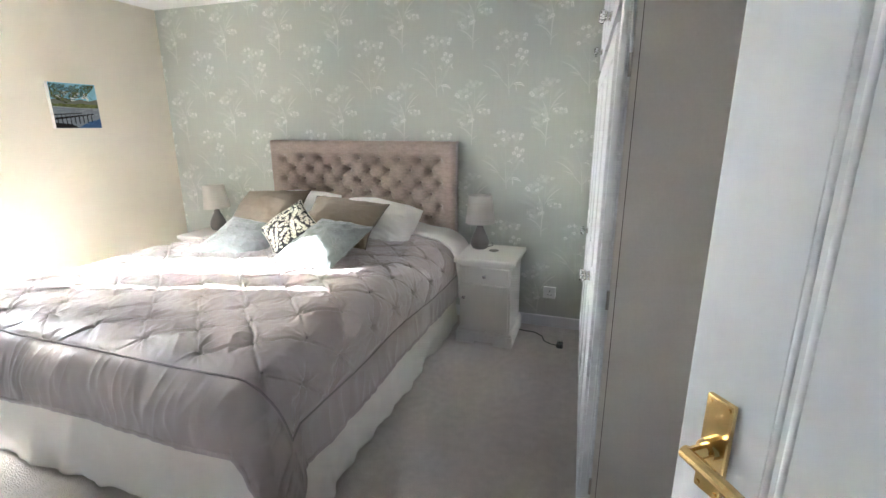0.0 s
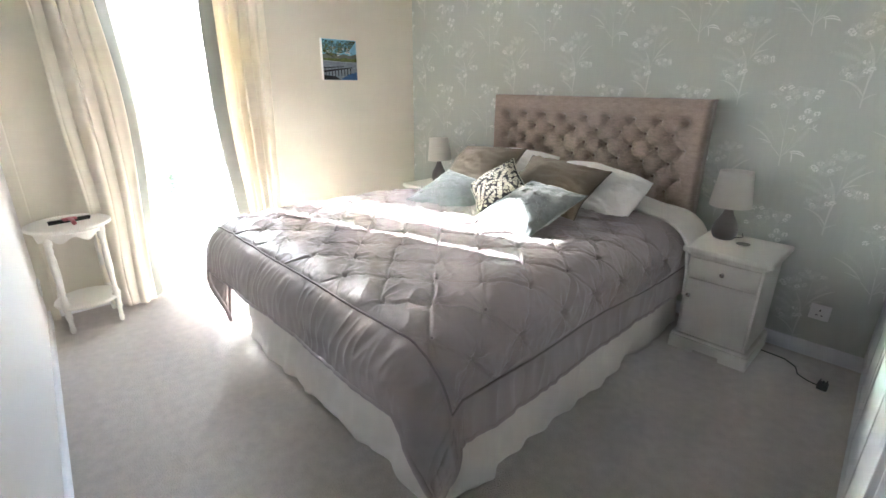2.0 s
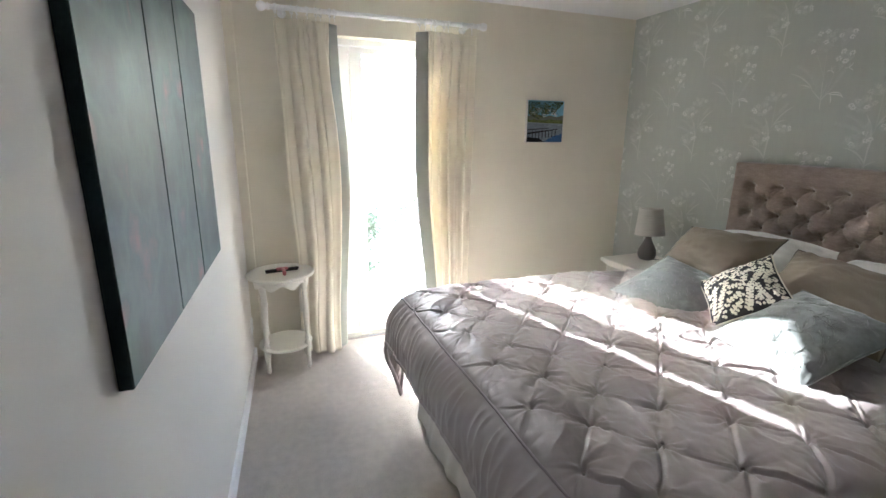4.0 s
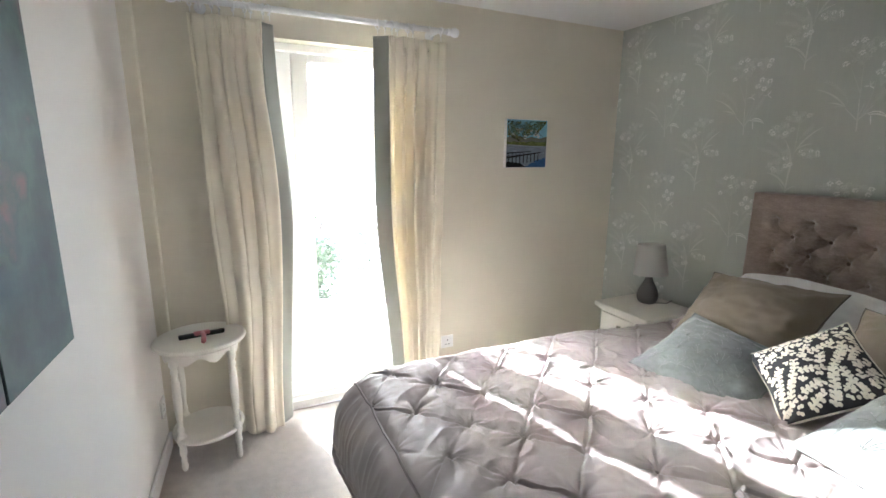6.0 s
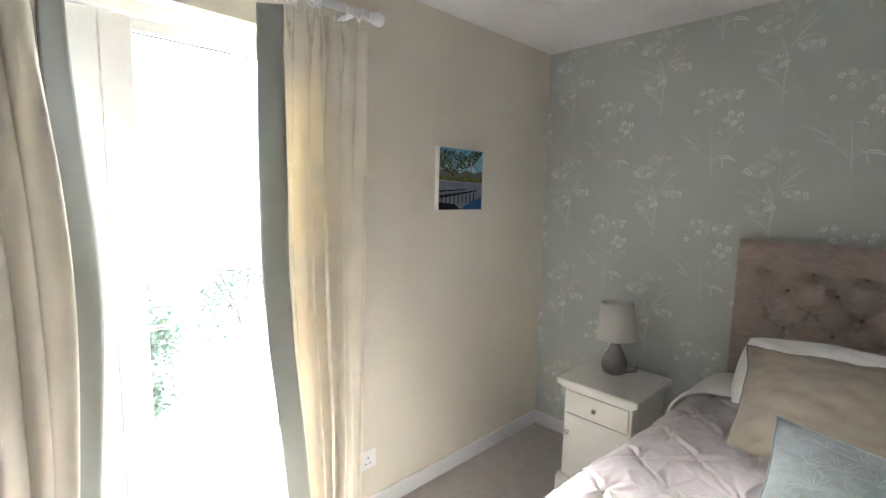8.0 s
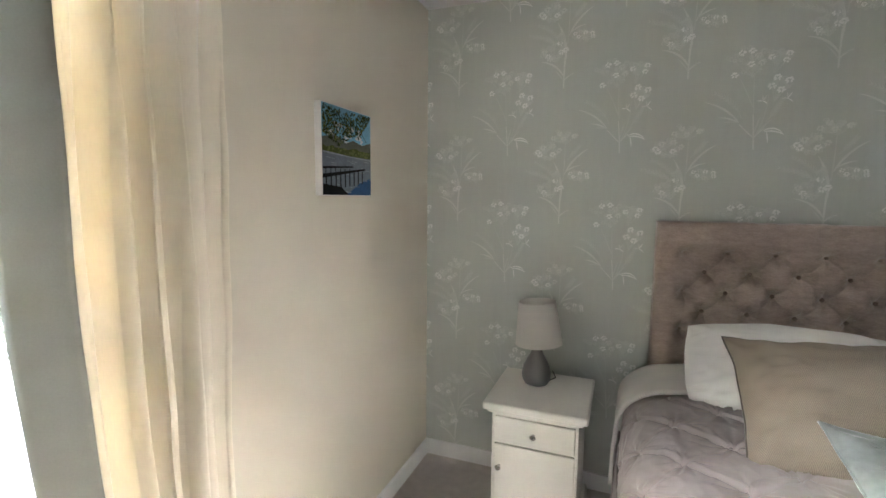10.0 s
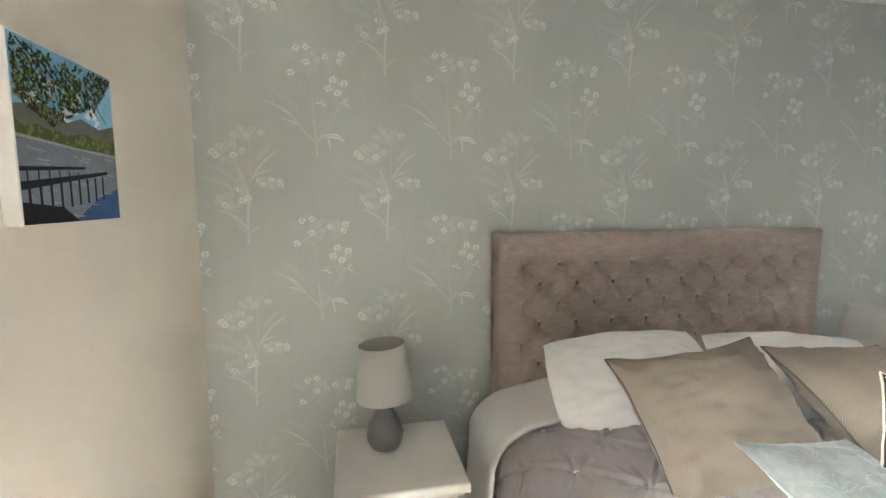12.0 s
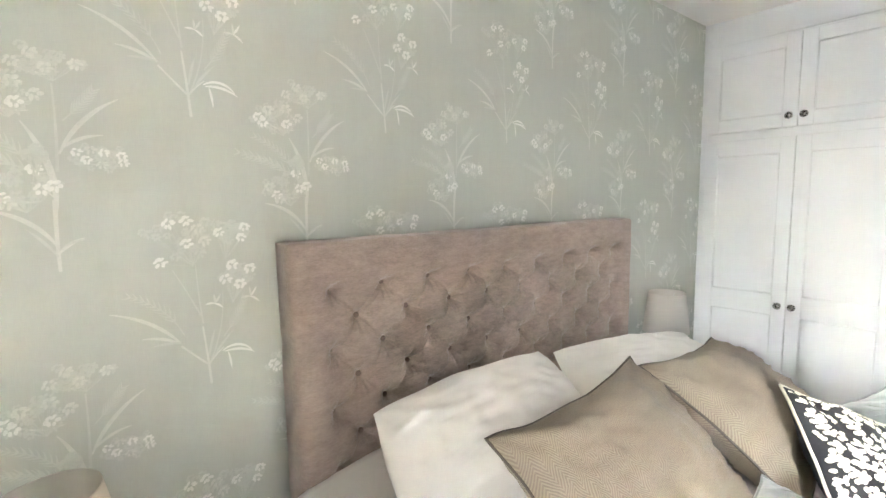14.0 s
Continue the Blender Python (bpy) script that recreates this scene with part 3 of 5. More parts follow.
def bed():
    root = thing("bed", pose(0, 0, 0), "double divan bed with ivory valance and buttoned taupe headboard", "bed")
    # mattress under its fitted sheet, rounded at the edges
    bm = bmesh.new()
    add_box(bm, XC - 0.785, XC + 0.785, 1.0, 3.09, 0.40, 0.705, bevel=0.09, segments=5)
    mesh_part("mattress", bm, M_LINEN, root, smooth=True)
    bm = bmesh.new()
    add_box(bm, XC - 0.76, XC + 0.76, 1.07, 3.09, 0.02, 0.40, bevel=0.02)
    mesh_part("base", bm, M_VALANCE, root)
    # turned-back sheet at the head
    bm = bmesh.new()

    def sheet(i, j):
        s, t = -1.20 + 2.40 * i / 120, 1.755 + 0.335 * j / 14
        ex = max(0.0, abs(s) - HALF_A)
        ox, oy, dz = drape(ex, 0.0, 0.13, 0.06)
        sg = 1 if s > 0 else -1
        k = 0.022 + 0.007 * noise.noise(Vector((s * 9, t * 14, 2))) + 0.010 * smoothstep(1.95, 1.80, t)
        return Vector((XC + sg * (min(abs(s), HALF_A) + ox + k * min(1, ex / 0.1)), FOOT_Y + t + 0.02 * noise.noise(Vector((s * 3, 1, 1))), BED_TOP - dz + k * (1 - min(1, ex / 0.12)) - 0.045 * smoothstep(0.40, 0.85, abs(s))))
    add_grid(bm, 121, 15, sheet)
    ob = mesh_part("turned_back_sheet", bm, M_LINEN, root, smooth=True)
    ob.modifiers.new("thick", "SOLIDIFY").thickness = 0.012
    # valance hanging to the floor on three sides
    bm = bmesh.new()
    path = [(XC - 0.775, 3.05 - 0.0125 * k) for k in range(160)] + [(XC - 0.775 + 1.55 * k / 124, 1.055) for k in range(125)] + [(XC + 0.775, 1.065 + 0.0125 * k) for k in range(160)]

    def skirt(i, j):
        x, y = path[i]
        f = j / 24
        z = 0.43 * (1 - f) + 0.006
        nx, ny = (-1, 0) if i < 160 else ((0, -1) if i < 285 else (1, 0))
        w = (0.006 + 0.030 * f) * noise.noise(Vector((i * 0.075, f * 0.9, 3.0))) + 0.011 * noise.noise(Vector((i * 0.20 + 2.2 * f, f * 2, 6.0)))
        w += 0.014 * f * max(0.0, 1 - 2.6 * abs(noise.noise(Vector((i * 0.05 + 1.6 * f, f * 2.4 - i * 0.02, 8.0)))))
        return Vector((x + nx * (0.012 + w + 0.02 * f), y + ny * (0.012 + w + 0.02 * f), z))
    add_grid(bm, len(path), 25, skirt)
    ob = mesh_part("valance", bm, M_VALANCE, root, smooth=True)
    ob.modifiers.new("thick", "SOLIDIFY").thickness = 0.003
    return root


BED = bed()


def headboard(root):
    x0, x1, y_back, y_front, z0, z1 = -1.705, -0.155, 3.184, 3.095, 0.30, 1.336
    dx, dz, top = 0.166, 0.0845, 1.208
    cx = (x0 + x1) / 2
    buttons = []
    for r in range(8):
        cols = 9 if r % 2 == 0 else 8
        for c in range(cols):
            buttons.append((cx + (c - (cols - 1) / 2) * dx, top - r * dz))
    bm = bmesh.new()
    nu, nv = 420, 280

    def face(i, j):
        x, z = x0 + (x1 - x0) * i / (nu - 1), z0 + (z1 - z0) * j / (nv - 1)
        u, v = (x - cx) / (dx / 2), (z - top) / dz
        p, q = (u + v) / 2, (u - v) / 2
        inside = smoothstep(x0 + 0.06, x0 + 0.13, x) * smoothstep(x1 - 0.06, x1 - 0.13, x) * smoothstep(z1 - 0.08, z1 - 0.14, z)
        cell = abs(math.sin(math.pi * p)) * abs(math.sin(math.pi * q))
        hgt = 0.0045 * cell ** 0.6
        dp, dq = p - round(p), q - round(q)
        d = math.hypot((dp + dq) * dx / 2, (dp - dq) * dz)
        a = math.atan2((dp - dq) * dz, (dp + dq) * dx / 2)
        tone = noise.noise(Vector((round(p) * 2.7, round(q) * 3.9, 4.0)))
        star = abs(math.sin(3.5 * a + 6 * tone)) ** 0.5 + 0.5 * abs(math.sin(6.5 * a - 8 * tone)) - 0.95
        pit = -0.046 * math.exp(-(d / 0.0245) ** 1.6) - 0.006 * math.exp(-(d / 0.045) ** 2)
        pit += 0.0095 * math.exp(-((d - 0.024) / 0.017) ** 2) * star
        crease = min(abs(dp), abs(dq))
        pit -= 0.003 * math.exp(-(crease / 0.03) ** 2) * smoothstep(0.012, 0.03, d)
        k = inside * (hgt + pit) + (1 - inside) * 0.018
        k += 0.003 * noise.noise(Vector((x * 8, z * 8, 1)))
        e = min(x - x0, x1 - x, z1 - z)
        r = 0.03
        if e < r:
            k -= r - math.sqrt(max(0.0, r * r - (r - e) ** 2))
        x += 0.004 * noise.noise(Vector((x * 20, z * 20, 5))) * smoothstep(0.05, 0.0, e)
        z += 0.004 * noise.noise(Vector((x * 20, z * 20, 8))) * smoothstep(0.05, 0.0, e)
        return Vector((x, y_front - k, z))
    g = add_grid(bm, nu, nv, face)
    rim = [g[0][j] for j in range(nv)] + [g[i][nv - 1] for i in range(1, nu)] + [g[nu - 1][j] for j in range(nv - 2, -1, -1)]
    back = [bm.verts.new((v.co.x, y_back, v.co.z)) for v in rim]
    for a, b, c, d in zip(rim, rim[1:], back[1:], back):
        bm.faces.new((a, b, c, d))
    bm.faces.new(back)
    hb = mesh_part("headboard", bm, M_CHENILLE, root, smooth=True)
    tagged(hb, "taupe chenille deep-buttoned headboard")
    bm = bmesh.new()
    bmesh.ops.create_icosphere(bm, subdivisions=2, radius=0.0085, matrix=Matrix.Diagonal((1, 0.6, 1, 1)))
    first = mesh_part("button", bm, M_BUTTON, root, smooth=True)
    for k, (x, z) in enumerate(buttons):
        o = first if k == 0 else new("button", first.data)
        o.parent = root
        o.matrix_basis = Matrix.Translation((x, y_front + 0.041, z))


headboard(BED)


def cushion_surface(w, h, t, seed, droop=0.0, crease=0.006, ears=0.06, soft=0.0, full=0.5, pull=0.0, fold=0.0):
    """Front and back of a stuffed cover; pull: creases running out of the corners, fold: long loose wrinkles."""
    def at(u, v, side):
        tuck = 1 - soft * (u * v) ** 2
        wavy = 1 + 0.03 * noise.noise(Vector((u * 1.3 + seed, v * 1.3, 4.4)))
        x = w / 2 * u * (1 - ears * (1 - v * v)) * tuck * wavy
        y = h / 2 * v * (1 - ears * (1 - u * u)) * tuck * wavy
        b = max(0.0, 1 - u * u) * max(0.0, 1 - v * v)
        z = side * t / 2 * b ** full
        g = min(1, 4 * b) ** 0.7
        z += side * g * crease * noise.noise(Vector((u * 1.9 + seed, v * 1.9, side)))
        rg = 1 - abs(noise.noise(Vector((u * 2.6 + seed, v * 4.0 + u, side + 3)))) * 2.2
        z += side * g * 0.7 * crease * max(0.0, rg) ** 2
        z += side * g * 0.15 * crease * noise.noise(Vector((u * 12 + seed, v * 9, side + 7)))
        if pull:
            for cu in (-1, 1):
                for cv in (-1, 1):
                    du, dv = abs(u - cu), abs(v - cv)
                    r, a = math.hypot(du, dv), math.atan2(dv, du + 1e-9)
                    z += side * g * pull * math.exp(-r / 0.45) * math.sin(7.5 * a + seed + cu + 2 * cv + 2 * noise.noise(Vector((r * 3, cu, cv))))
        if fold:
            q = noise.noise(Vector((u * 1.5 + 0.7 * v + seed, v * 1.2, 6.0)))
            rr = 1 - abs(noise.noise(Vector((u * 1.6 + 2.2 * v + seed, v * 5.2 - 1.2 * u + q, side + 13)))) * 2.6
            z += side * g * fold * max(0.0, rr) ** 1.5
        e = 0.35 * crease * noise.noise(Vector((u * 3 + seed, v * 3, 9)))
        z -= droop * (u * u * 0.5 + v * v * 0.5)
        return Vector((x + e, y + e, z))
    return at


def add_cushion(bm, at, n=30):
    fr = [[None] * n for _ in range(n)]
    bk = [[None] * n for _ in range(n)]
    for i in range(n):
        for j in range(n):
            u, v = math.sin(math.pi / 2 * (-1 + 2 * i / (n - 1))), math.sin(math.pi / 2 * (-1 + 2 * j / (n - 1)))
            fr[i][j] = bm.verts.new(at(u, v, 1))
            bk[i][j] = fr[i][j] if i in (0, n - 1) or j in (0, n - 1) else bm.verts.new(at(u, v, -1))
    for i in range(n - 1):
        for j in range(n - 1):
            bm.faces.new((fr[i][j], fr[i + 1][j], fr[i + 1][j + 1], fr[i][j + 1]))
            bm.faces.new((bk[i][j], bk[i][j + 1], bk[i + 1][j + 1], bk[i + 1][j]))


def edge_loop(at, n=24):
    q = [-1 + 2 * k / n for k in range(n)]
    return [at(u, -1, 1) for u in q] + [at(1, v, 1) for v in q] + [at(-u, 1, 1) for u in q] + [at(-1, -v, 1) for v in q]


def pillow(m, w, h, t, seed, label, group="white pillows"):
    root = thing("pillow", m, label, "pillow", group)
    bm = bmesh.new()
    at = cushion_surface(w, h, t, seed, droop=0.035, crease=0.012, ears=0.05, soft=0.11, full=0.55, pull=0.012, fold=0.007)
    add_cushion(bm, at, 64)
    mesh_part("case", bm, M_LINEN, root, smooth=True)
    return root


def cushion(m, w, h, t, seed, mat, trim, label, group, droop=0.0):
    root = thing("cushion", m, label, "cushion", group)
    k = 1.0 if w > 0.5 else 0.45
    at = cushion_surface(w, h, t, seed, droop=droop, crease=0.013 * k, ears=0.15 if w > 0.5 else 0.11, soft=0.045, full=0.62, pull=0.017 * k, fold=0.008 * k)
    bm = bmesh.new()
    add_cushion(bm, at, 48)
    mesh_part("cover", bm, mat, root, smooth=True)
    bm = bmesh.new()
    add_tube(bm, edge_loop(at), 0.0035, 6, closed=True)
    mesh_part("piping", bm, trim, root, smooth=True)
    return root, at


pillow(frame_from((-1.275, 2.78, 0.812), (1, 0.02, 0.02), (0, 0.60, 0.76)), 0.69, 0.44, 0.21, 1, "white cotton pillow leaning against the headboard")
pillow(frame_from((-0.635, 2.70, 0.806), (1, -0.20, -0.06), (0.10, 0.72, 0.64)), 0.70, 0.44, 0.21, 7, "white cotton pillow slumped against the headboard")
cushion(frame_from((-1.268, 2.435, 0.863), (1, 0.0, 0.06), (-0.05, 0.70, 0.62)), 0.54, 0.46, 0.25, 3, M_TAUPE, M_PIPING, "taupe herringbone cushion with dark piping on the bed", "taupe cushions")
cushion(frame_from((-0.705, 2.43, 0.862), (1, 0.05, -0.07), (0.0, 0.84, 0.50)), 0.54, 0.45, 0.20, 9, M_TAUPE, M_PIPING, "taupe herringbone cushion propped beside a white pillow", "taupe cushions")


def stitched(root, at, seed, count):
    """Sprays of silver thread on a velvet cushion's front."""
    rnd = random.Random(seed)
    bm = bmesh.new()
    for k in range(count):
        u0, v0, lean = -0.68 + 1.36 * ((k % 4) + 0.5 * ((k // 4) % 2)) / 3.5 + rnd.uniform(-0.06, 0.06), -0.72 + 1.3 * (k // 4) / 3.2, rnd.uniform(0.7, 2.2)
        for n in range(9):
            u, v, a = u0, v0, lean + (n - 4) * 0.30 + rnd.uniform(-0.1, 0.1)
            turn, step = (n - 4) * 0.05 + rnd.uniform(-0.12, 0.12), rnd.uniform(0.035, 0.05)
            pts = []
            for q in range(8):
                if abs(u) > 0.92 or abs(v) > 0.92:
                    break
                p = at(u, v, 1)
                pts.append((p.x, p.y, p.z + 0.0006))
                u, v = u + step * math.cos(a), v + step * math.sin(a)
                a += turn
            if len(pts) > 3:
                add_tube(bm, pts, 0.0009, 4)
    mesh_part("stitching", bm, M_VELVET_LINE, root, smooth=True)


r1, at1 = cushion(frame_from((-1.168, 2.105, 0.796), (0.37, 0.04, -0.05), (-0.05, 0.367, 0.135)), 0.41, 0.41, 0.12, 12, M_VELVET, M_VELVET, "blue-grey velvet cushion with silver stitching on the bed", "velvet cushions")
stitched(r1, at1, 3, 16)
r2, at2 = cushion(frame_from((-0.570, 2.045, 0.832), (0.38, -0.07, -0.01), (-0.10, 0.42, 0.16)), 0.40, 0.43, 0.14, 15, M_VELVET, M_VELVET, "blue-grey velvet cushion lying on the duvet in sunlight", "velvet cushions")
stitched(r2, at2, 4, 16)


def coral_cushion():
    m = frame_from((-0.878, 2.155, 0.874), (0.41, -0.01, 0.05), (-0.13, 0.30, 0.245)) @ pose(0, 0, 0, 0, 0, 45)
    root, at = cushion(m, 0.31, 0.31, 0.11, 21, M_BLACK_CLOTH, M_IVORY_CLOTH, "black square cushion with ivory coral embroidery", "")
    rnd = random.Random(8)
    bm = bmesh.new()

    done = []

    def blob(u, v, r):
        n = 8
        ring = []
        for k in range(n):
            a = 2 * math.pi * k / n
            p = at(max(-0.98, min(0.98, u + r * math.cos(a))), max(-0.98, min(0.98, v + r * math.sin(a))), 1)
            ring.append(bm.verts.new((p.x, p.y, p.z + 0.0016)))
        bm.faces.new(ring)

    def free(u, v, gap, skip):
        return abs(u) < 0.94 and abs(v) < 0.94 and all(i in skip or (u - p) ** 2 + (v - q) ** 2 > gap * gap for i, (p, q) in enumerate(done))

    def branch(u, v, a, length, depth):
        own = []
        for k in range(length):
            if not free(u, v, 0.085, own[-6:]):
                return
            done.append((u, v))
            own.append(len(done) - 1)
            blob(u, v, 0.031)
            blob(u + 0.022 * math.cos(a), v + 0.022 * math.sin(a), 0.024)
            for s in (-1, 1):
                b = a + s * rnd.uniform(0.8, 1.15)
                pu, pv = u + 0.072 * math.cos(b), v + 0.072 * math.sin(b)
                if free(pu, pv, 0.058, own[-1:]):
                    done.append((pu, pv))
                    own.append(len(done) - 1)
                    blob(u + 0.04 * math.cos(b), v + 0.04 * math.sin(b), 0.026)
                    blob(pu, pv, 0.038)
            if depth and k % 4 == 2:
                for s in (-1, 1):
                    b = a + s * rnd.uniform(0.8, 1.1)
                    branch(u + 0.12 * math.cos(b), v + 0.12 * math.sin(b), b, length // 2 + 2, depth - 1)
            u, v = u + 0.05 * math.cos(a), v + 0.05 * math.sin(a)
            a += rnd.uniform(-0.16, 0.16)
    for u, v, a in ((-0.92, -0.85, 0.75), (0.0, -0.93, 1.1), (-0.93, 0.1, 0.4), (0.55, -0.93, 1.7)):
        branch(u, v, a, 30, 3)
    for k in range(500):
        branch(rnd.uniform(-0.93, 0.93), rnd.uniform(-0.93, 0.93), rnd.uniform(0.2, 1.4), 9, 1)
    mesh_part("embroidery", bm, M_IVORY_CLOTH, root)


coral_cushion()

# ---- bedside cabinets and lamps ----


def bedside(m, label):
    """Built round its own middle, front towards -y."""
    root = thing("bedside_cabinet", m, label, "bedside cabinet", "bedside cabinets")
    w, d, h = 0.345, 0.38, 0.605
    bm = bmesh.new()
    add_box(bm, -w / 2, w / 2, -d / 2, d / 2, 0.085, h - 0.045, bevel=0.003)
    mesh_part("body", bm, M_FURN, root)
    bm = bmesh.new()
    add_box(bm, -w / 2 - 0.018, w / 2 + 0.018, -d / 2 - 0.018, d / 2 + 0.01, h - 0.047, h - 0.030, bevel=0.006)
    add_box(bm, -w / 2 - 0.035, w / 2 + 0.035, -d / 2 - 0.035, d / 2 + 0.014, h - 0.032, h, bevel=0.009, segments=3)
    mesh_part("top", bm, M_FURN, root)
    bm = bmesh.new()
    o = 0.022
    x, y = w / 2 + o, d / 2 + 0.005
    add_box(bm, -x, -x + 0.13, -d / 2 - o, -d / 2 - o + 0.02, 0.0, 0.075, bevel=0.003)
    add_box(bm, x - 0.13, x, -d / 2 - o, -d / 2 - o + 0.02, 0.0, 0.075, bevel=0.003)
    add_box(bm, -x + 0.125, x - 0.125, -d / 2 - o, -d / 2 - o + 0.02, 0.022, 0.075, bevel=0.003)
    add_box(bm, -x, -x + 0.02, -d / 2 - o + 0.01, y, 0.0, 0.075, bevel=0.003)
    add_box(bm, x - 0.02, x, -d / 2 - o + 0.01, y, 0.0, 0.075, bevel=0.003)
    add_box(bm, -x + 0.004, x - 0.004, -d / 2 - o + 0.004, y, 0.074, 0.095, bevel=0.008, segments=3)
    mesh_part("plinth", bm, M_FURN, root)
    bm = bmesh.new()
    add_box(bm, -w / 2 + 0.012, w / 2 - 0.012, -d / 2 - 0.013, -d / 2 + 0.002, 0.435, 0.545, bevel=0.004)
    dr = mesh_part("drawer", bm, M_FURN, root)
    bm = bmesh.new()
    add_box(bm, -w / 2 + 0.012, w / 2 - 0.012, -d / 2 - 0.013, -d / 2 + 0.002, 0.105, 0.428, bevel=0.004)
    dd = mesh_part("door", bm, M_FURN, root)
    for par, kx, kz in ((dr, 0.0, 0.49), (dd, -w / 2 + 0.035, 0.335)):
        bm = bmesh.new()
        add_lathe(bm, [(0.006, 0.0), (0.005, 0.008), (0.010, 0.013), (0.0125, 0.019), (0.010, 0.024), (0.004, 0.0265), (0.0001, 0.027)], 16)
        tagged(mesh_part("knob", bm, M_CHROME, par, smooth=True, at=pose(kx, -d / 2 - 0.012, kz, 90, 0, 0)), "small chrome knob")
    return root


cab = bedside(pose(-2.135, 2.885, 0), "cream painted bedside cabinet with a drawer and door")
cab2 = copy_thing(cab, pose(0.157, 2.955, 0))
cab2["label"] = "cream painted bedside cabinet between the bed and wardrobe"


def table_lamp(m, label):
    root = thing("table_lamp", m, label, "table lamp", "bedside lamps")
    bm = bmesh.new()
    add_lathe(bm, [(0.040, 0.0), (0.052, 0.006), (0.0625, 0.03), (0.064, 0.05), (0.058, 0.08), (0.043, 0.112), (0.028, 0.14), (0.019, 0.168), (0.017, 0.185)], 32)
    mesh_part("base", bm, M_CERAMIC, root, smooth=True)
    bm = bmesh.new()
    add_lathe(bm, [(0.013, 0.18), (0.013, 0.23)], 14)
    add_tube(bm, [(0.012, 0, 0.235), (0.074, 0, 0.36)], 0.0016, 6)
    add_tube(bm, [(-0.012, 0, 0.235), (-0.074, 0, 0.36)], 0.0016, 6)
    mesh_part("holder", bm, M_PLASTIC, root)
    bm = bmesh.new()
    n = 48
    prof = [(0.103, 0.186), (0.1025, 0.188), (0.080, 0.374), (0.0795, 0.375), (0.0785, 0.373), (0.101, 0.188), (0.103, 0.186)]
    add_lathe(bm, prof[:-1], n)
    bmesh.ops.delete(bm, geom=[f for f in bm.faces if len(f.verts) > 4], context="FACES_ONLY")
    mesh_part("shade", bm, M_SHADE, root, smooth=True)
    bm = bmesh.new()
    add_tube(bm, [(0.04, 0.02, 0.006), (0.075, 0.09, 0.004), (0.05, 0.17, 0.004)], 0.0022, 6)
    mesh_part("flex", bm, M_DARK, root)
    return root


lamp = table_lamp(pose(-2.172, 2.935, 0.605), "grey ceramic table lamp with a pale grey shade")
lamp2 = copy_thing(lamp, pose(0.055, 3.02, 0.605))
for part in lamp.children:
    if part.name.startswith("shade"):  # this shade sits askew
        part.matrix_basis = pose(0, 0, 0.28, 0, -4, 0) @ pose(0, 0, -0.28)
lamp2["label"] = "grey ceramic table lamp standing on a bedside cabinet"


def pebble():
    bm = bmesh.new()
    bmesh.ops.create_icosphere(bm, subdivisions=3, radius=1.0)
    for v in bm.verts:
        v.co = Vector((v.co.x * 0.034, v.co.y * 0.022, v.co.z * 0.008 + 0.008)) * (1 + 0.05 * noise.noise(v.co * 2))
    ob = mesh_part("coaster_stone", bm, M_STONE, smooth=True, at=pose(0.17, 2.96, 0.605, 0, 0, 20))
    tagged(ob, "small flat grey stone on the bedside cabinet", "ornament")


pebble()

# ---- sockets and plug ----


def socket(m, label):
    root = thing("wall_socket", m, label, "wall socket", "wall sockets")
    bm = bmesh.new()
    add_box(bm, -0.044, 0.044, -0.009, 0, -0.044, 0.044, bevel=0.003)
    mesh_part("plate", bm, M_PLASTIC, root)
    for a, b, c, d in ((-0.003, 0.003, 0.006, 0.016), (-0.015, -0.007, -0.020, -0.015), (0.007, 0.015, -0.020, -0.015)):
        bm = bmesh.new()
        add_box(bm, a, b, -0.0095, -0.0085, c, d)
        mesh_part("slot", bm, M_DARK, root)
    bm = bmesh.new()
    add_box(bm, 0.020, 0.032, -0.0125, -0.008, 0.016, 0.032, bevel=0.001)
    mesh_part("switch", bm, M_PLASTIC, root)
    return root


sk = socket(pose(0.54, N, 0.265), "white single wall socket on the papered wall")
sk2 = copy_thing(sk, pose(W, 1.838, 0.278, 0, 0, 90))
sk2["label"] = "white single wall socket beside the curtained door"
sk3 = copy_thing(sk, SOUTH @ pose(-1.645, 0, 0.268, 0, 0, 180))
sk3["label"] = "white single wall socket behind the side table"


def plug():
    root = thing("plug_and_flex", pose(0.655, 2.86, 0), "black plug and flex lying loose on the carpet", "plug")
    bm = bmesh.new()
    add_box(bm, -0.022, 0.022, -0.026, 0.024, 0.008, 0.040, bevel=0.008, segments=3)
    add_box(bm, -0.004, 0.004, -0.012, -0.006, 0.038, 0.058)
    add_box(bm, -0.016, -0.010, 0.008, 0.012, 0.038, 0.054)
    add_box(bm, 0.010, 0.016, 0.008, 0.012, 0.038, 0.054)
    mesh_part("plug_body", bm, M_DARK, root)
    bm = bmesh.new()
    add_tube(bm, [(-0.02, 0.0, 0.02), (-0.06, 0.03, 0.008), (-0.11, 0.07, 0.005), (-0.13, 0.14, 0.005), (-0.19, 0.19, 0.005), (-0.30, 0.20, 0.005), (-0.36, 0.24, 0.006)], 0.0035, 8)
    mesh_part("flex", bm, M_DARK, root, smooth=True)


plug()

# ---- fitted wardrobe ----


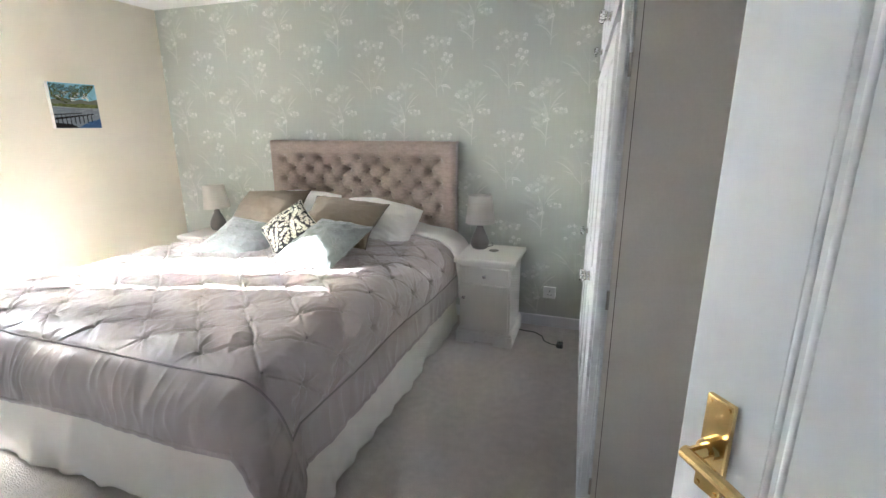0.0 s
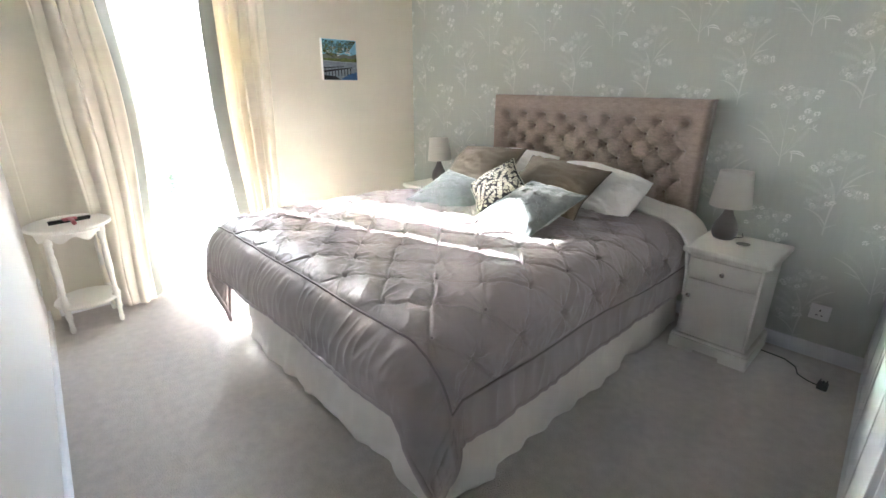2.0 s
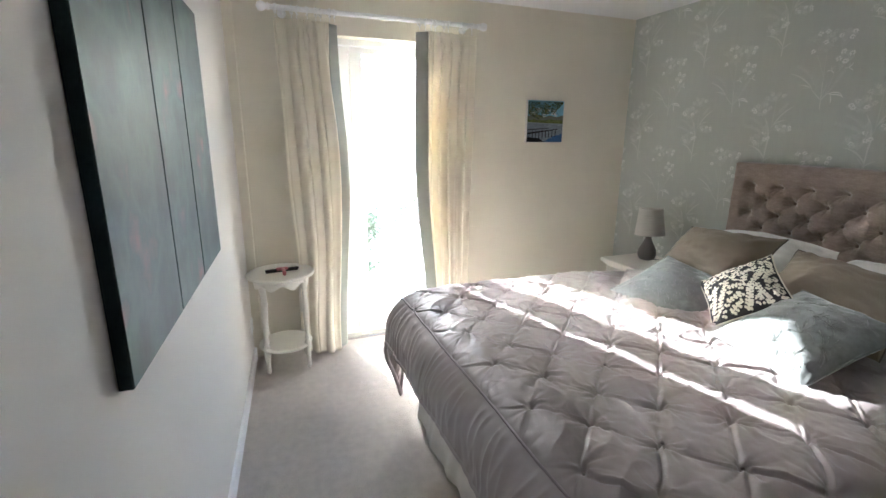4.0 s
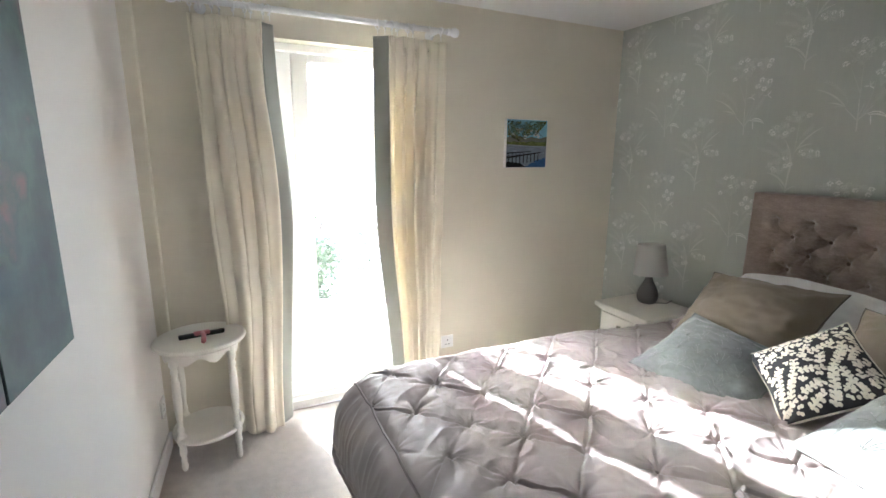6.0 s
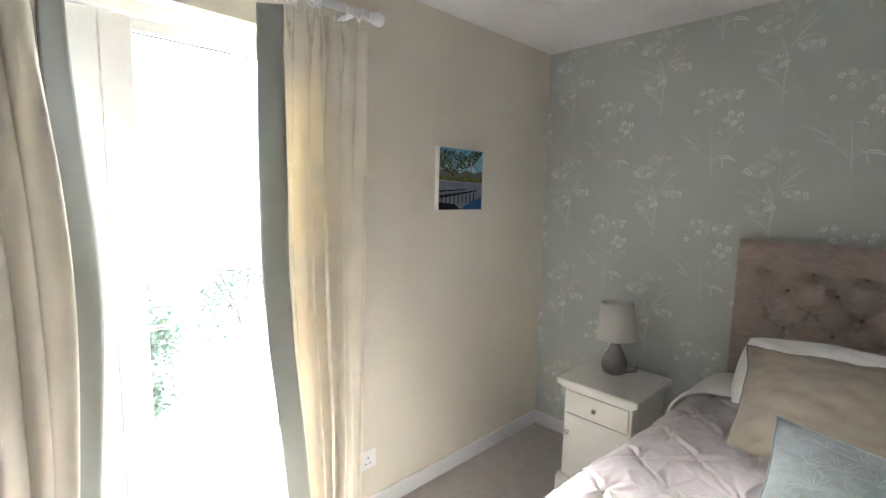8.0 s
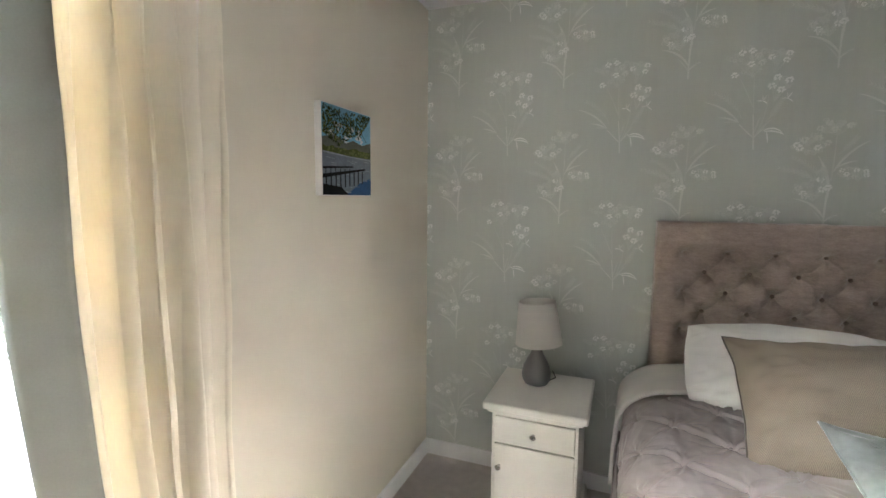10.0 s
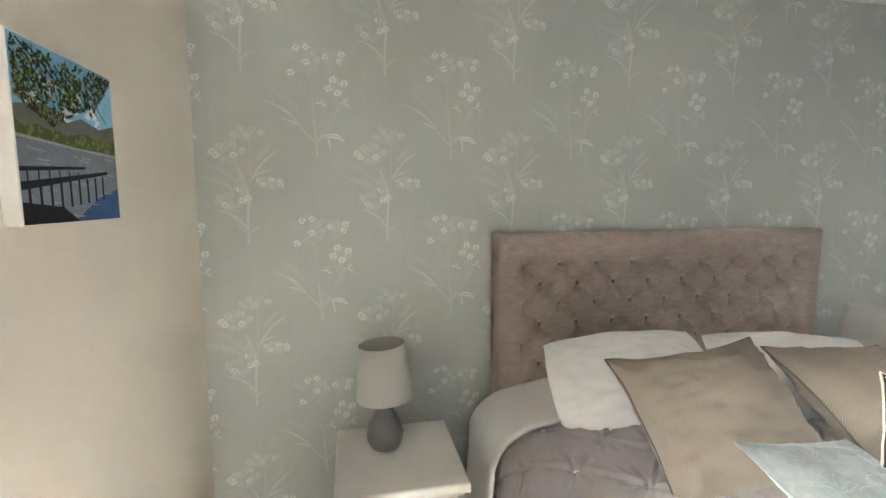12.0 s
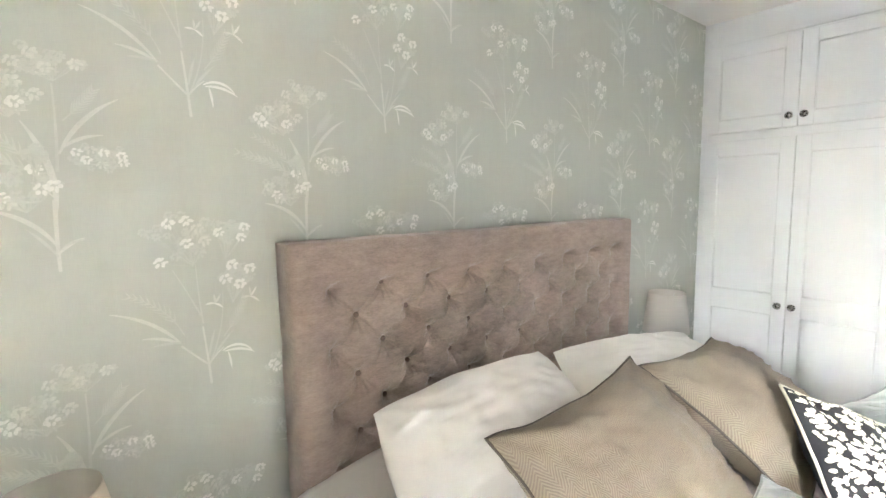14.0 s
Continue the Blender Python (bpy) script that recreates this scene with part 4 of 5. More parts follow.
def wardrobe():
    fx, y0, y1 = 0.762, 1.36, N
    root = thing("fitted_wardrobe", pose(fx, y1, 0, 0, 0, 2.1) @ pose(-fx, -y1, 0), "white fitted wardrobe with panelled doors and top boxes", "wardrobe")
    bm = bmesh.new()
    add_box(bm, fx + 0.040, E - 0.05, y0 + 0.022, y1, 0, TOP)
    mesh_part("carcass", bm, M_WARD, root)
    bm = bmesh.new()
    add_box(bm, fx + 0.042, E - 0.05, y0, y0 + 0.02, 0, TOP, bevel=0.002)
    tagged(mesh_part("end_panel", bm, M_PANEL, root), "grey-beige laminated end panel")
    bm = bmesh.new()
    add_box(bm, fx + 0.058, fx + 0.060, y0 - 0.0008, y0 + 0.001, 0, TOP)
    mesh_part("edge_strip", bm, M_PIPING, root)
    # face frame
    bm = bmesh.new()
    for a, b in ((y1 - 0.035, y1), (2.305, 2.345), (y0, y0 + 0.05)):
        add_box(bm, fx + 0.024, fx + 0.034, a, b, 0, TOP, bevel=0.003)
    add_box(bm, fx + 0.024, fx + 0.034, y0 + 0.05, y1 - 0.035, 1.715, 1.775, bevel=0.003)
    add_box(bm, fx + 0.024, fx + 0.034, y0 + 0.05, y1 - 0.035, 2.235, TOP, bevel=0.003)
    add_box(bm, fx + 0.028, fx + 0.034, y0 + 0.05, y1 - 0.035, 0.0, 0.09, bevel=0.003)
    add_box(bm, fx + 0.006, fx + 0.026, y0 - 0.004, y0 + 0.012, 0.0, TOP - 0.002, bevel=0.004)
    add_box(bm, fx + 0.014, fx + 0.03, y0, y1, 2.225, 2.245, bevel=0.006)
    mesh_part("face_frame", bm, M_WARD, root)

    def leaf(ya, yb, za, zb, panels, knob_y, knob_z):
        bm = bmesh.new()
        stile = 0.062
        add_box(bm, fx + 0.0035, fx + 0.022, ya, yb, za, zb, bevel=0.001)
        add_box(bm, fx, fx + 0.012, ya, ya + stile, za, zb, bevel=0.0025)
        add_box(bm, fx, fx + 0.012, yb - stile, yb, za, zb, bevel=0.0025)
        cuts = [za] + [q for p in panels for q in p] + [zb]
        for a, b in zip(cuts[0::2], cuts[1::2]):
            add_box(bm, fx, fx + 0.012, ya + stile, yb - stile, a, b, bevel=0.0025)
        d = mesh_part("door", bm, M_WARD, root)
        bm = bmesh.new()
        for a, b in panels:
            c = [(fx + 0.0030, ya + stile + 0.004, a + 0.004), (fx + 0.0030, yb - stile - 0.004, a + 0.004), (fx + 0.0030, yb - stile - 0.004, b - 0.004), (fx + 0.0030, ya + stile + 0.004, b - 0.004)]
            for p, q in zip(c, c[1:] + c[:1]):
                add_tube(bm, [p, q], 0.0030, 8)
        mesh_part("panel_moulding", bm, M_WARD, d, smooth=True)
        bm = bmesh.new()
        add_lathe(bm, [(0.011, 0.0), (0.012, 0.004), (0.008, 0.007), (0.008, 0.013), (0.012, 0.016), (0.011, 0.018)], 16)
        mesh_part("knob_collar", bm, M_CHROME, d, smooth=True, at=pose(fx, knob_y, knob_z, 0, -90, 0))
        bm = bmesh.new()
        add_lathe(bm, [(0.010, 0.018), (0.0175, 0.026), (0.0185, 0.034), (0.012, 0.043), (0.0001, 0.0435)], 8)
        tagged(mesh_part("crystal_knob", bm, M_CRYSTAL, d, at=pose(fx, knob_y, knob_z, 0, -90, 0)), "faceted clear glass knob")

    for mid in (2.742, 1.868):
        for ya, yb, ky in ((mid + 0.0015, mid + 0.42, mid + 0.031), (mid - 0.42, mid - 0.0015, mid - 0.031)):
            leaf(ya, yb, 0.095, 1.722, [(0.175, 0.785), (0.895, 1.640)], ky, 0.842)
            leaf(ya, yb, 1.768, 2.228, [(1.835, 2.165)], ky, 1.822)
    for z in (0.25, 0.93, 1.6, 1.85):
        bm = bmesh.new()
        add_tube(bm, [(fx + 0.038, y0 - 0.004, z - 0.03), (fx + 0.038, y0 - 0.004, z + 0.03)], 0.005, 8)
        mesh_part("hinge", bm, M_CHROME, root)


wardrobe()

# ---- curtains, pole ----


def curtain(name_label, y_edge, y_far, edge_path, x_mid, seed):
    """edge_path(z): place of the leading edge along the wall; the far edge is nearly plumb."""
    root = thing("curtain", pose(0, 0, 0), name_label, "curtain", "curtains")
    z0, z1, nz, ns = 0.012, 2.135, 90, 150
    band = 0.16
    rnd = random.Random(seed)
    folds = 6.5
    ph = rnd.uniform(0, 6)
    sgn = 1 if y_far > y_edge else -1

    def place(f, z):
        q = (z - z0) / (z1 - z0)
        ye, yf = edge_path(z), y_far - 0.05 * sgn * (1 - q) + sgn * 0.02 * (1 - q) * noise.noise(Vector((1, z * 2, seed)))
        y = ye + (yf - ye) * f
        open_ = smoothstep(0.955, 0.70, q)
        pinch = math.exp(-((z - 1.985) / 0.035) ** 2)
        amp = (0.026 + 0.050 * open_) * (1 - 0.45 * pinch) * (0.7 + 0.5 * noise.noise(Vector((f * 3, z * 0.8, seed + 2))))
        wobble = 0.35 * noise.noise(Vector((f * 2.5, z * 0.7, seed)))
        turn = math.pi * (folds * f + wobble) + ph
        x = x_mid + amp * (2.0 * abs(math.sin(turn)) ** 0.75 - 1.1) + 0.25 * amp * math.sin(3.1 * turn + seed)
        y += 0.30 * amp * math.sin(2 * turn)
        x += 0.02 * (1 - q) * smoothstep(0.4, 0.0, f)
        flat = smoothstep(0.72, 0.85, f)
        x = x * (1 - 0.6 * flat) + x_mid * 0.6 * flat - 0.01 * flat
        x += 0.006 * noise.noise(Vector((f * 9, z * 5, seed + 5)))
        return Vector((x, y, z))
    bm = bmesh.new()
    add_grid(bm, ns, nz, lambda i, j: place(band + (1 - band) * i / (ns - 1), z0 + (z1 - z0) * j / (nz - 1)))
    ob = mesh_part("drape", bm, M_CURTAIN, root, smooth=True)
    ob.modifiers.new("thick", "SOLIDIFY").thickness = 0.002
    bm = bmesh.new()

    def edge(i, j):
        z = z0 + (z1 - z0) * j / (nz - 1)
        p = place(band, z)
        k = i / 9
        e = edge_path(z)
        return Vector((p.x - 0.055 * k + 0.006 * math.sin(5 * z + 3 * k) * k, p.y + (e - p.y) * k, z))
    add_grid(bm, 10, nz, edge)
    ob = mesh_part("edging", bm, M_BAND, root, smooth=True)
    ob.modifiers.new("thick", "SOLIDIFY").thickness = 0.003
    tagged(ob, "sage green silk edging")
    # stitched pinch pleats, three fingers each, gone into the folds below the stitch
    for k in range(4):
        f = 0.2 + 0.165 * k
        c = place(f, 2.12)
        d0 = place(f, 1.99)
        bm = bmesh.new()
        for d in (-0.011, 0, 0.011):
            add_tube(bm, [(c.x + 0.012, c.y + d, 2.134), (c.x + 0.016, c.y + d, 2.09), (c.x + 0.014, c.y + d * 0.8, 2.04), (d0.x + 0.006, d0.y + d * 0.3, 1.99), (d0.x - 0.012, d0.y + d * 0.8, 1.94)], 0.0065, 8)
        mesh_part("pleat", bm, M_CURTAIN, root, smooth=True)
    return root


def left_edge(z):
    return 0.835 + 0.04 * math.exp(-((z - 1.25) / 0.5) ** 2) - 0.02 * smoothstep(0.8, 0.0, z)


def right_edge(z):
    return 1.345 - 0.01 * math.exp(-((z - 1.4) / 0.4) ** 2) + 0.085 * smoothstep(1.2, 0.0, z)


curtain("cream silk curtain with sage edging drawn to one side", 0.84, 0.46, left_edge, -2.712, 2)
curtain("cream silk curtain with sage edging glowing in sunlight", 1.345, 1.775, right_edge, -2.712, 5)


def curtain_pole():
    root = thing("curtain_pole", pose(0, 0, 0), "white wooden curtain pole with rings above the glazed door", "curtain pole")
    x, z = -2.715, 2.195
    bm = bmesh.new()
    add_tube(bm, [(x, 0.45, z), (x, 1.77, z)], 0.015, 16)
    mesh_part("pole", bm, M_GLOSS, root, smooth=True)
    prof = [(0.015, 0), (0.019, 0.004), (0.019, 0.012), (0.014, 0.016), (0.022, 0.028), (0.027, 0.045), (0.022, 0.062), (0.008, 0.070), (0.0001, 0.071)]
    for y, rx in ((0.45, 90), (1.77, -90)):
        bm = bmesh.new()
        add_lathe(bm, prof, 18)
        mesh_part("finial", bm, M_GLOSS, root, smooth=True, at=pose(x, y, z, rx, 0, 0))
    for y in (0.52, 1.70):
        bm = bmesh.new()
        add_tube(bm, [(W + 0.001, y, z - 0.01), (x, y, z - 0.012)], 0.010, 10)
        add_tube(bm, [(W + 0.001, y, z - 0.01), (W + 0.014, y, z - 0.01)], 0.026, 16)
        mesh_part("bracket", bm, M_GLOSS, root, smooth=True)
    for ys in ((0.48, 0.57, 0.60, 0.66, 0.71, 0.735, 0.79, 0.82), (1.36, 1.40, 1.44, 1.47, 1.53, 1.56, 1.66, 1.73)):
        for y in ys:
            bm = bmesh.new()
            ring = [(x + 0.021 * math.cos(a), y + 0.006 * math.sin(a * 2 + y * 40), z - 0.006 + 0.023 * math.sin(a)) for a in [2 * math.pi * k / 20 for k in range(20)]]
            add_tube(bm, ring, 0.0038, 6, closed=True)
            add_tube(bm, [(x, y, z - 0.028), (x, y, z - 0.055)], 0.0022, 6)
            mesh_part("ring", bm, M_GLOSS, root, smooth=True)


curtain_pole()

# ---- side table ----


def side_table():
    root = thing("side_table", pose(-2.585, 0.395, 0), "cream painted oval side table with turned legs", "side table")
    n = 40

    def oval(bm, ax, ay, z0, z1, soft):
        prof = [(1 - soft * 1.2, z0), (1 - soft * 0.3, z0 + 0.2 * (z1 - z0)), (1.0, z0 + 0.5 * (z1 - z0)), (1 - soft * 0.3, z0 + 0.85 * (z1 - z0)), (1 - soft, z1)]
        add_lathe(bm, prof, n, rx=ax, ry=ay)
    bm = bmesh.new()
    oval(bm, 0.205, 0.205, 0.622, 0.645, 0.05)
    mesh_part("top", bm, M_FURN, root)
    bm = bmesh.new()
    k = 72
    ring = []
    for i in range(k):
        a = 2 * math.pi * i / k
        dip = 0.016 * math.cos(8 * a)
        ring.append([bm.verts.new((r * math.cos(a), r * math.sin(a), z)) for r, z in ((0.165, 0.624), (0.165, 0.578 + dip), (0.150, 0.578 + dip), (0.150, 0.624))])
    for i in range(k):
        a, b = ring[i], ring[(i + 1) % k]
        for q in range(4):
            bm.faces.new((a[q], a[(q + 1) % 4], b[(q + 1) % 4], b[q]))
    mesh_part("apron", bm, M_FURN, root)
    bm = bmesh.new()
    oval(bm, 0.165, 0.165, 0.155, 0.178, 0.06)
    mesh_part("shelf", bm, M_FURN, root)
    prof = [(0.008, 0.0), (0.013, 0.01), (0.016, 0.03), (0.011, 0.045), (0.015, 0.055), (0.010, 0.07), (0.018, 0.10), (0.014, 0.13), (0.021, 0.15), (0.021, 0.185),
            (0.013, 0.20), (0.017, 0.215), (0.012, 0.24), (0.019, 0.36), (0.017, 0.46), (0.012, 0.50), (0.018, 0.515), (0.012, 0.53), (0.020, 0.55), (0.020, 0.624)]
    for x, y in ((0.085, -0.115), (0.085, 0.13), (-0.13, -0.115), (-0.13, 0.125)):
        bm = bmesh.new()
        add_lathe(bm, prof, 16)
        mesh_part("leg", bm, M_FURN, root, smooth=True, at=pose(x, y, 0))
    return root


side_table()


def squeegee():
    root = thing("squeegee", pose(-2.575, 0.405, 0.645, 0, 0, 8), "pink handled squeegee with a black blade on the side table", "squeegee")
    bm = bmesh.new()
    add_box(bm, -0.012, 0.012, -0.10, 0.10, 0.010, 0.022, bevel=0.004)
    add_box(bm, -0.002, 0.002, -0.098, 0.098, 0.0, 0.012)
    mesh_part("blade", bm, M_DARK, root)
    bm = bmesh.new()
    add_tube(bm, [(0.0, 0, 0.02), (0.04, 0.004, 0.02), (0.08, 0.0, 0.016), (0.105, -0.004, 0.014)], 0.011, 10)
    add_box(bm, -0.014, 0.018, -0.035, 0.035, 0.012, 0.028, bevel=0.006)
    mesh_part("handle", bm, M_PINK, root, smooth=True)


squeegee()

# ---- pictures ----


def flat_colour(name, colour, rough=0.6, spread=0.2, scale=20.0):
    return material(name, colour, rough, spread=spread, scale=scale, fine=120, bump=0.1, depth=0.0006, spec=0.15)


def lake_picture():
    y0, y1, z0, z1, depth = 2.236, 2.560, 1.432, 1.745, 0.028
    w, h = y1 - y0, z1 - z0
    root = thing("lake_picture", pose(W, y0, z0), "canvas print of a lake jetty under leafy branches", "picture")
    bm = bmesh.new()
    add_box(bm, 0.001, depth, 0, w, 0, h, bevel=0.002)
    mesh_part("canvas", bm, M_LINEN, root)
    mats = [flat_colour("print_sky", (0.24, 0.50, 0.66)), flat_colour("print_cloud", (0.66, 0.70, 0.70)), flat_colour("print_hill", (0.15, 0.16, 0.13)),
            flat_colour("print_woods", (0.09, 0.11, 0.035)), flat_colour("print_water", (0.19, 0.22, 0.25)), flat_colour("print_blue_water", (0.04, 0.10, 0.22)),
            flat_colour("print_jetty", (0.006, 0.006, 0.008)), flat_colour("print_leaf", (0.028, 0.04, 0.010)), flat_colour("print_shine", (0.32, 0.35, 0.37)), flat_colour("print_light_leaf", (0.17, 0.20, 0.07))]
    bm = bmesh.new()
    layer = [depth + 0.0006]

    def poly(pts, m):
        vs = [bm.verts.new((layer[0], w * a, h * b)) for a, b in pts]
        bm.faces.new(vs).material_index = m
        layer[0] += 0.000004

    rnd = random.Random(4)
    poly([(0.01, 0.5), (0.99, 0.5), (0.99, 0.99), (0.01, 0.99)], 0)
    for k in range(40):
        a, b, r = rnd.uniform(0.03, 0.8), rnd.uniform(0.55, 0.8), rnd.uniform(0.02, 0.07)
        poly([(max(0.01, min(0.99, a + r * math.cos(q))), b + 0.5 * r * math.sin(q)) for q in [i * 0.785 for i in range(8)]], 1)
    poly([(0.01, 0.45), (0.99, 0.45), (0.99, 0.66), (0.8, 0.61), (0.6, 0.65), (0.45, 0.60), (0.25, 0.68), (0.01, 0.63)], 2)
    poly([(0.01, 0.45), (0.99, 0.45), (0.99, 0.58)] + [(0.97 - 0.06 * k, 0.53 + 0.03 * rnd.random()) for k in range(16)] + [(0.01, 0.56)], 3)
    for k in range(60):
        a, b, r = rnd.uniform(0.03, 0.95), rnd.uniform(0.47, 0.54), rnd.uniform(0.008, 0.02)
        poly([(a - r, b), (a, b - r), (a + r, b), (a, b + r)], 9)
    poly([(0.01, 0.01), (0.99, 0.01), (0.99, 0.46), (0.01, 0.46)], 4)
    poly([(0.45, 0.01), (0.99, 0.01), (0.99, 0.22), (0.75, 0.16)], 5)
    poly([(0.01, 0.465), (0.99, 0.435), (0.99, 0.45), (0.5, 0.462), (0.01, 0.485)], 8)
    for k in range(46):
        a, b, l = rnd.uniform(0.03, 0.85), rnd.uniform(0.04, 0.42), rnd.uniform(0.03, 0.12)
        poly([(a, b), (min(0.98, a + l), b - 0.004), (min(0.98, a + l), b + 0.003), (a, b + 0.006)], 8 if k % 3 else 4)
    poly([(0.01, 0.29), (0.60, 0.335), (0.60, 0.35), (0.01, 0.315)], 6)
    poly([(0.01, 0.19), (0.86, 0.315), (0.86, 0.335), (0.01, 0.235)], 6)
    for k in range(9):
        a = 0.06 + 0.09 * k
        b = 0.20 + 0.125 * a
        poly([(a, 0.05 + 0.12 * a), (a + 0.022, 0.05 + 0.12 * a), (a + 0.022, b), (a, b)], 6)
        if k < 6:
            poly([(a, 0.22), (a + 0.012, 0.22), (a + 0.012, 0.31), (a, 0.31)], 6)
    poly([(0.01, 0.01), (0.5, 0.01), (0.35, 0.10), (0.01, 0.13)], 6)
    for k in range(900):
        q = rnd.random()
        a = 0.02 + 0.93 * q ** 1.3
        lim = 0.97 - 0.42 * (1 - abs(a - 0.30) * 1.1) * rnd.random() ** 0.8
        if a > 0.7:
            lim = 0.97 - 0.30 * rnd.random() * (1 - a) / 0.3
        r, g = rnd.uniform(0.008, 0.02), rnd.uniform(0, 3.14)
        c, s = math.cos(g), math.sin(g)
        poly([(min(0.985, max(0.012, a + r * x * c - r * y * s)), min(0.985, lim + r * x * s + r * y * c)) for x, y in ((-1.3, 0), (0, -0.6), (1.3, 0), (0, 0.6))], 7 if k % 4 else 9)
    for k in range(7):
        a = 0.05 + 0.1 * k
        poly([(a, 0.96 - 0.02 * k), (a + 0.22, 0.83 - 0.03 * k), (a + 0.22, 0.84 - 0.03 * k), (a, 0.975 - 0.02 * k)], 7)
    mesh_part("print", bm, mats, root)


lake_picture()


def triptych():
    """Three abstract boards side by side on the south wall."""
    m = material("teal_abstract_paint", (0.05, 0.085, 0.085), 0.5, spread=0.5, scale=5, fine=40, bump=0.3, depth=0.001, stretch=(1, 1, 0.25))
    ns, ln = m.node_tree.nodes, m.node_tree.links
    p = ns["Principled BSDF"]
    tc = ns.new("ShaderNodeTexCoord")
    nz = ns.new("ShaderNodeTexNoise")
    nz.inputs["Scale"].default_value, nz.inputs["Detail"].default_value = 4.5, 6
    ln.new(tc.outputs["Object"], nz.inputs["Vector"])
    rp = ns.new("ShaderNodeValToRGB")
    els = rp.color_ramp.elements
    els[0].position, els[0].color = 0.32, (0.010, 0.026, 0.034, 1)
    els[1].position, els[1].color = 0.68, (0.19, 0.065, 0.07, 1)
    for pos, col in ((0.44, (0.022, 0.054, 0.056)), (0.52, (0.040, 0.085, 0.077)), (0.57, (0.028, 0.062, 0.062)), (0.615, (0.075, 0.070, 0.072))):
        e = els.new(pos)
        e.color = (*col, 1)
    ln.new(nz.outputs["Fac"], rp.inputs["Fac"])
    ln.new(rp.outputs["Color"], p.inputs["Base Color"])
    root = thing("triptych_painting", SOUTH, "large dark teal abstract painting on three boards", "painting")
    edge = flat_colour("dark_board_edge", (0.015, 0.028, 0.03), 0.6)
    for x0, x1 in ((-0.650, -0.283), (-0.277, 0.047), (0.053, 0.465)):
        bm = bmesh.new()
        add_box(bm, x0, x1, 0.001, 0.027, 1.02, 1.91, bevel=0.003)
        b = mesh_part("board", bm, edge, root)
        bm = bmesh.new()
        add_box(bm, x0 + 0.003, x1 - 0.003, 0.026, 0.0282, 1.023, 1.907)
        mesh_part("paint", bm, m, root)


triptych()

# ---- wallpaper print: two cow parsley sprigs in half drop ----


LAYER = [0.0]


def ribbon(bm, pts, w0, w1, mat):
    LAYER[0] -= 2e-6
    yy = LAYER[0]
    rows = []
    for i, p in enumerate(pts):
        a, b = Vector(pts[max(0, i - 1)]), Vector(pts[min(len(pts) - 1, i + 1)])
        d = (b - a).normalized()
        s = Vector((-d.y, d.x))
        w = (w0 + (w1 - w0) * i / (len(pts) - 1)) / 2
        rows.append((bm.verts.new((p[0] + s.x * w, yy, p[1] + s.y * w)), bm.verts.new((p[0] - s.x * w, yy, p[1] - s.y * w))))
    for a, b in zip(rows, rows[1:]):
        bm.faces.new((a[0], a[1], b[1], b[0])).material_index = mat


def bend(p, a, length, curl, n=10):
    pts, x, y = [], p[0], p[1]
    for k in range(n):
        pts.append((x, y))
        x, y = x + length / n * math.cos(a), y + length / n * math.sin(a)
        a += curl / n
    return pts


def dab(bm, c, rx, rz, turn, mat):
    """One soft petal of print."""
    LAYER[0] -= 2e-6
    k, m = math.cos(turn), math.sin(turn)
    vs = []
    for i in range(7):
        a = i * 2 * math.pi / 7
        px_, pz_ = rx * math.cos(a), rz * math.sin(a)
        vs.append(bm.verts.new((c[0] + px_ * k - pz_ * m, LAYER[0], c[1] + px_ * m + pz_ * k)))
    bm.faces.new(vs).material_index = mat


def floret(bm, rnd, c, size, mat):
    """A little head of five or six petals."""
    for k in range(6):
        b = k * 1.05 + rnd.uniform(-0.3, 0.3)
        dab(bm, (c[0] + size * 0.62 * math.cos(b), c[1] + size * 0.5 * math.sin(b)), size * rnd.uniform(0.30, 0.50), size * rnd.uniform(0.18, 0.30), b * 0.3 + rnd.uniform(-0.4, 0.4), mat)


def umbel(bm, rnd, root, heads, size, mats):
    """Thin stalks fanning out of one place to a floret each, with a paler haze of further florets."""
    cx, cz = sum(h[0] for h in heads) / len(heads), sum(h[1] for h in heads) / len(heads)
    span = max(math.hypot(h[0] - cx, h[1] - cz) for h in heads)
    for k in range(20):
        a, q = rnd.uniform(0, 6.28), 1.2 * span * math.sqrt(rnd.random())
        c = (cx + q * math.cos(a), cz + 0.6 * q * math.sin(a))
        ribbon(bm, [root, c], 0.0008, 0.0008, 2)
        floret(bm, rnd, c, size * rnd.uniform(0.6, 1.0), 2)
    for k, h in enumerate(heads):
        mid = ((root[0] + h[0]) / 2 + 0.12 * (h[0] - root[0]), (root[1] + h[1]) / 2)
        ribbon(bm, [root, mid, h], 0.0014, 0.001, 2)
        floret(bm, rnd, h, size, mats[k % len(mats)])


def frond(bm, rnd, p, a, length, curl, mat):
    pts = bend(p, a, length, curl, 12)
    ribbon(bm, pts, 0.0026, 0.001, mat)
    for k in range(3, 12):
        for s in (-1, 1):
            b = math.atan2(pts[k][1] - pts[k - 1][1], pts[k][0] - pts[k - 1][0]) + s * 0.7
            ribbon(bm, bend(pts[k], b, 0.036 * (1 - 0.04 * k), -s * 0.5, 4), 0.0046, 0.0008, mat)


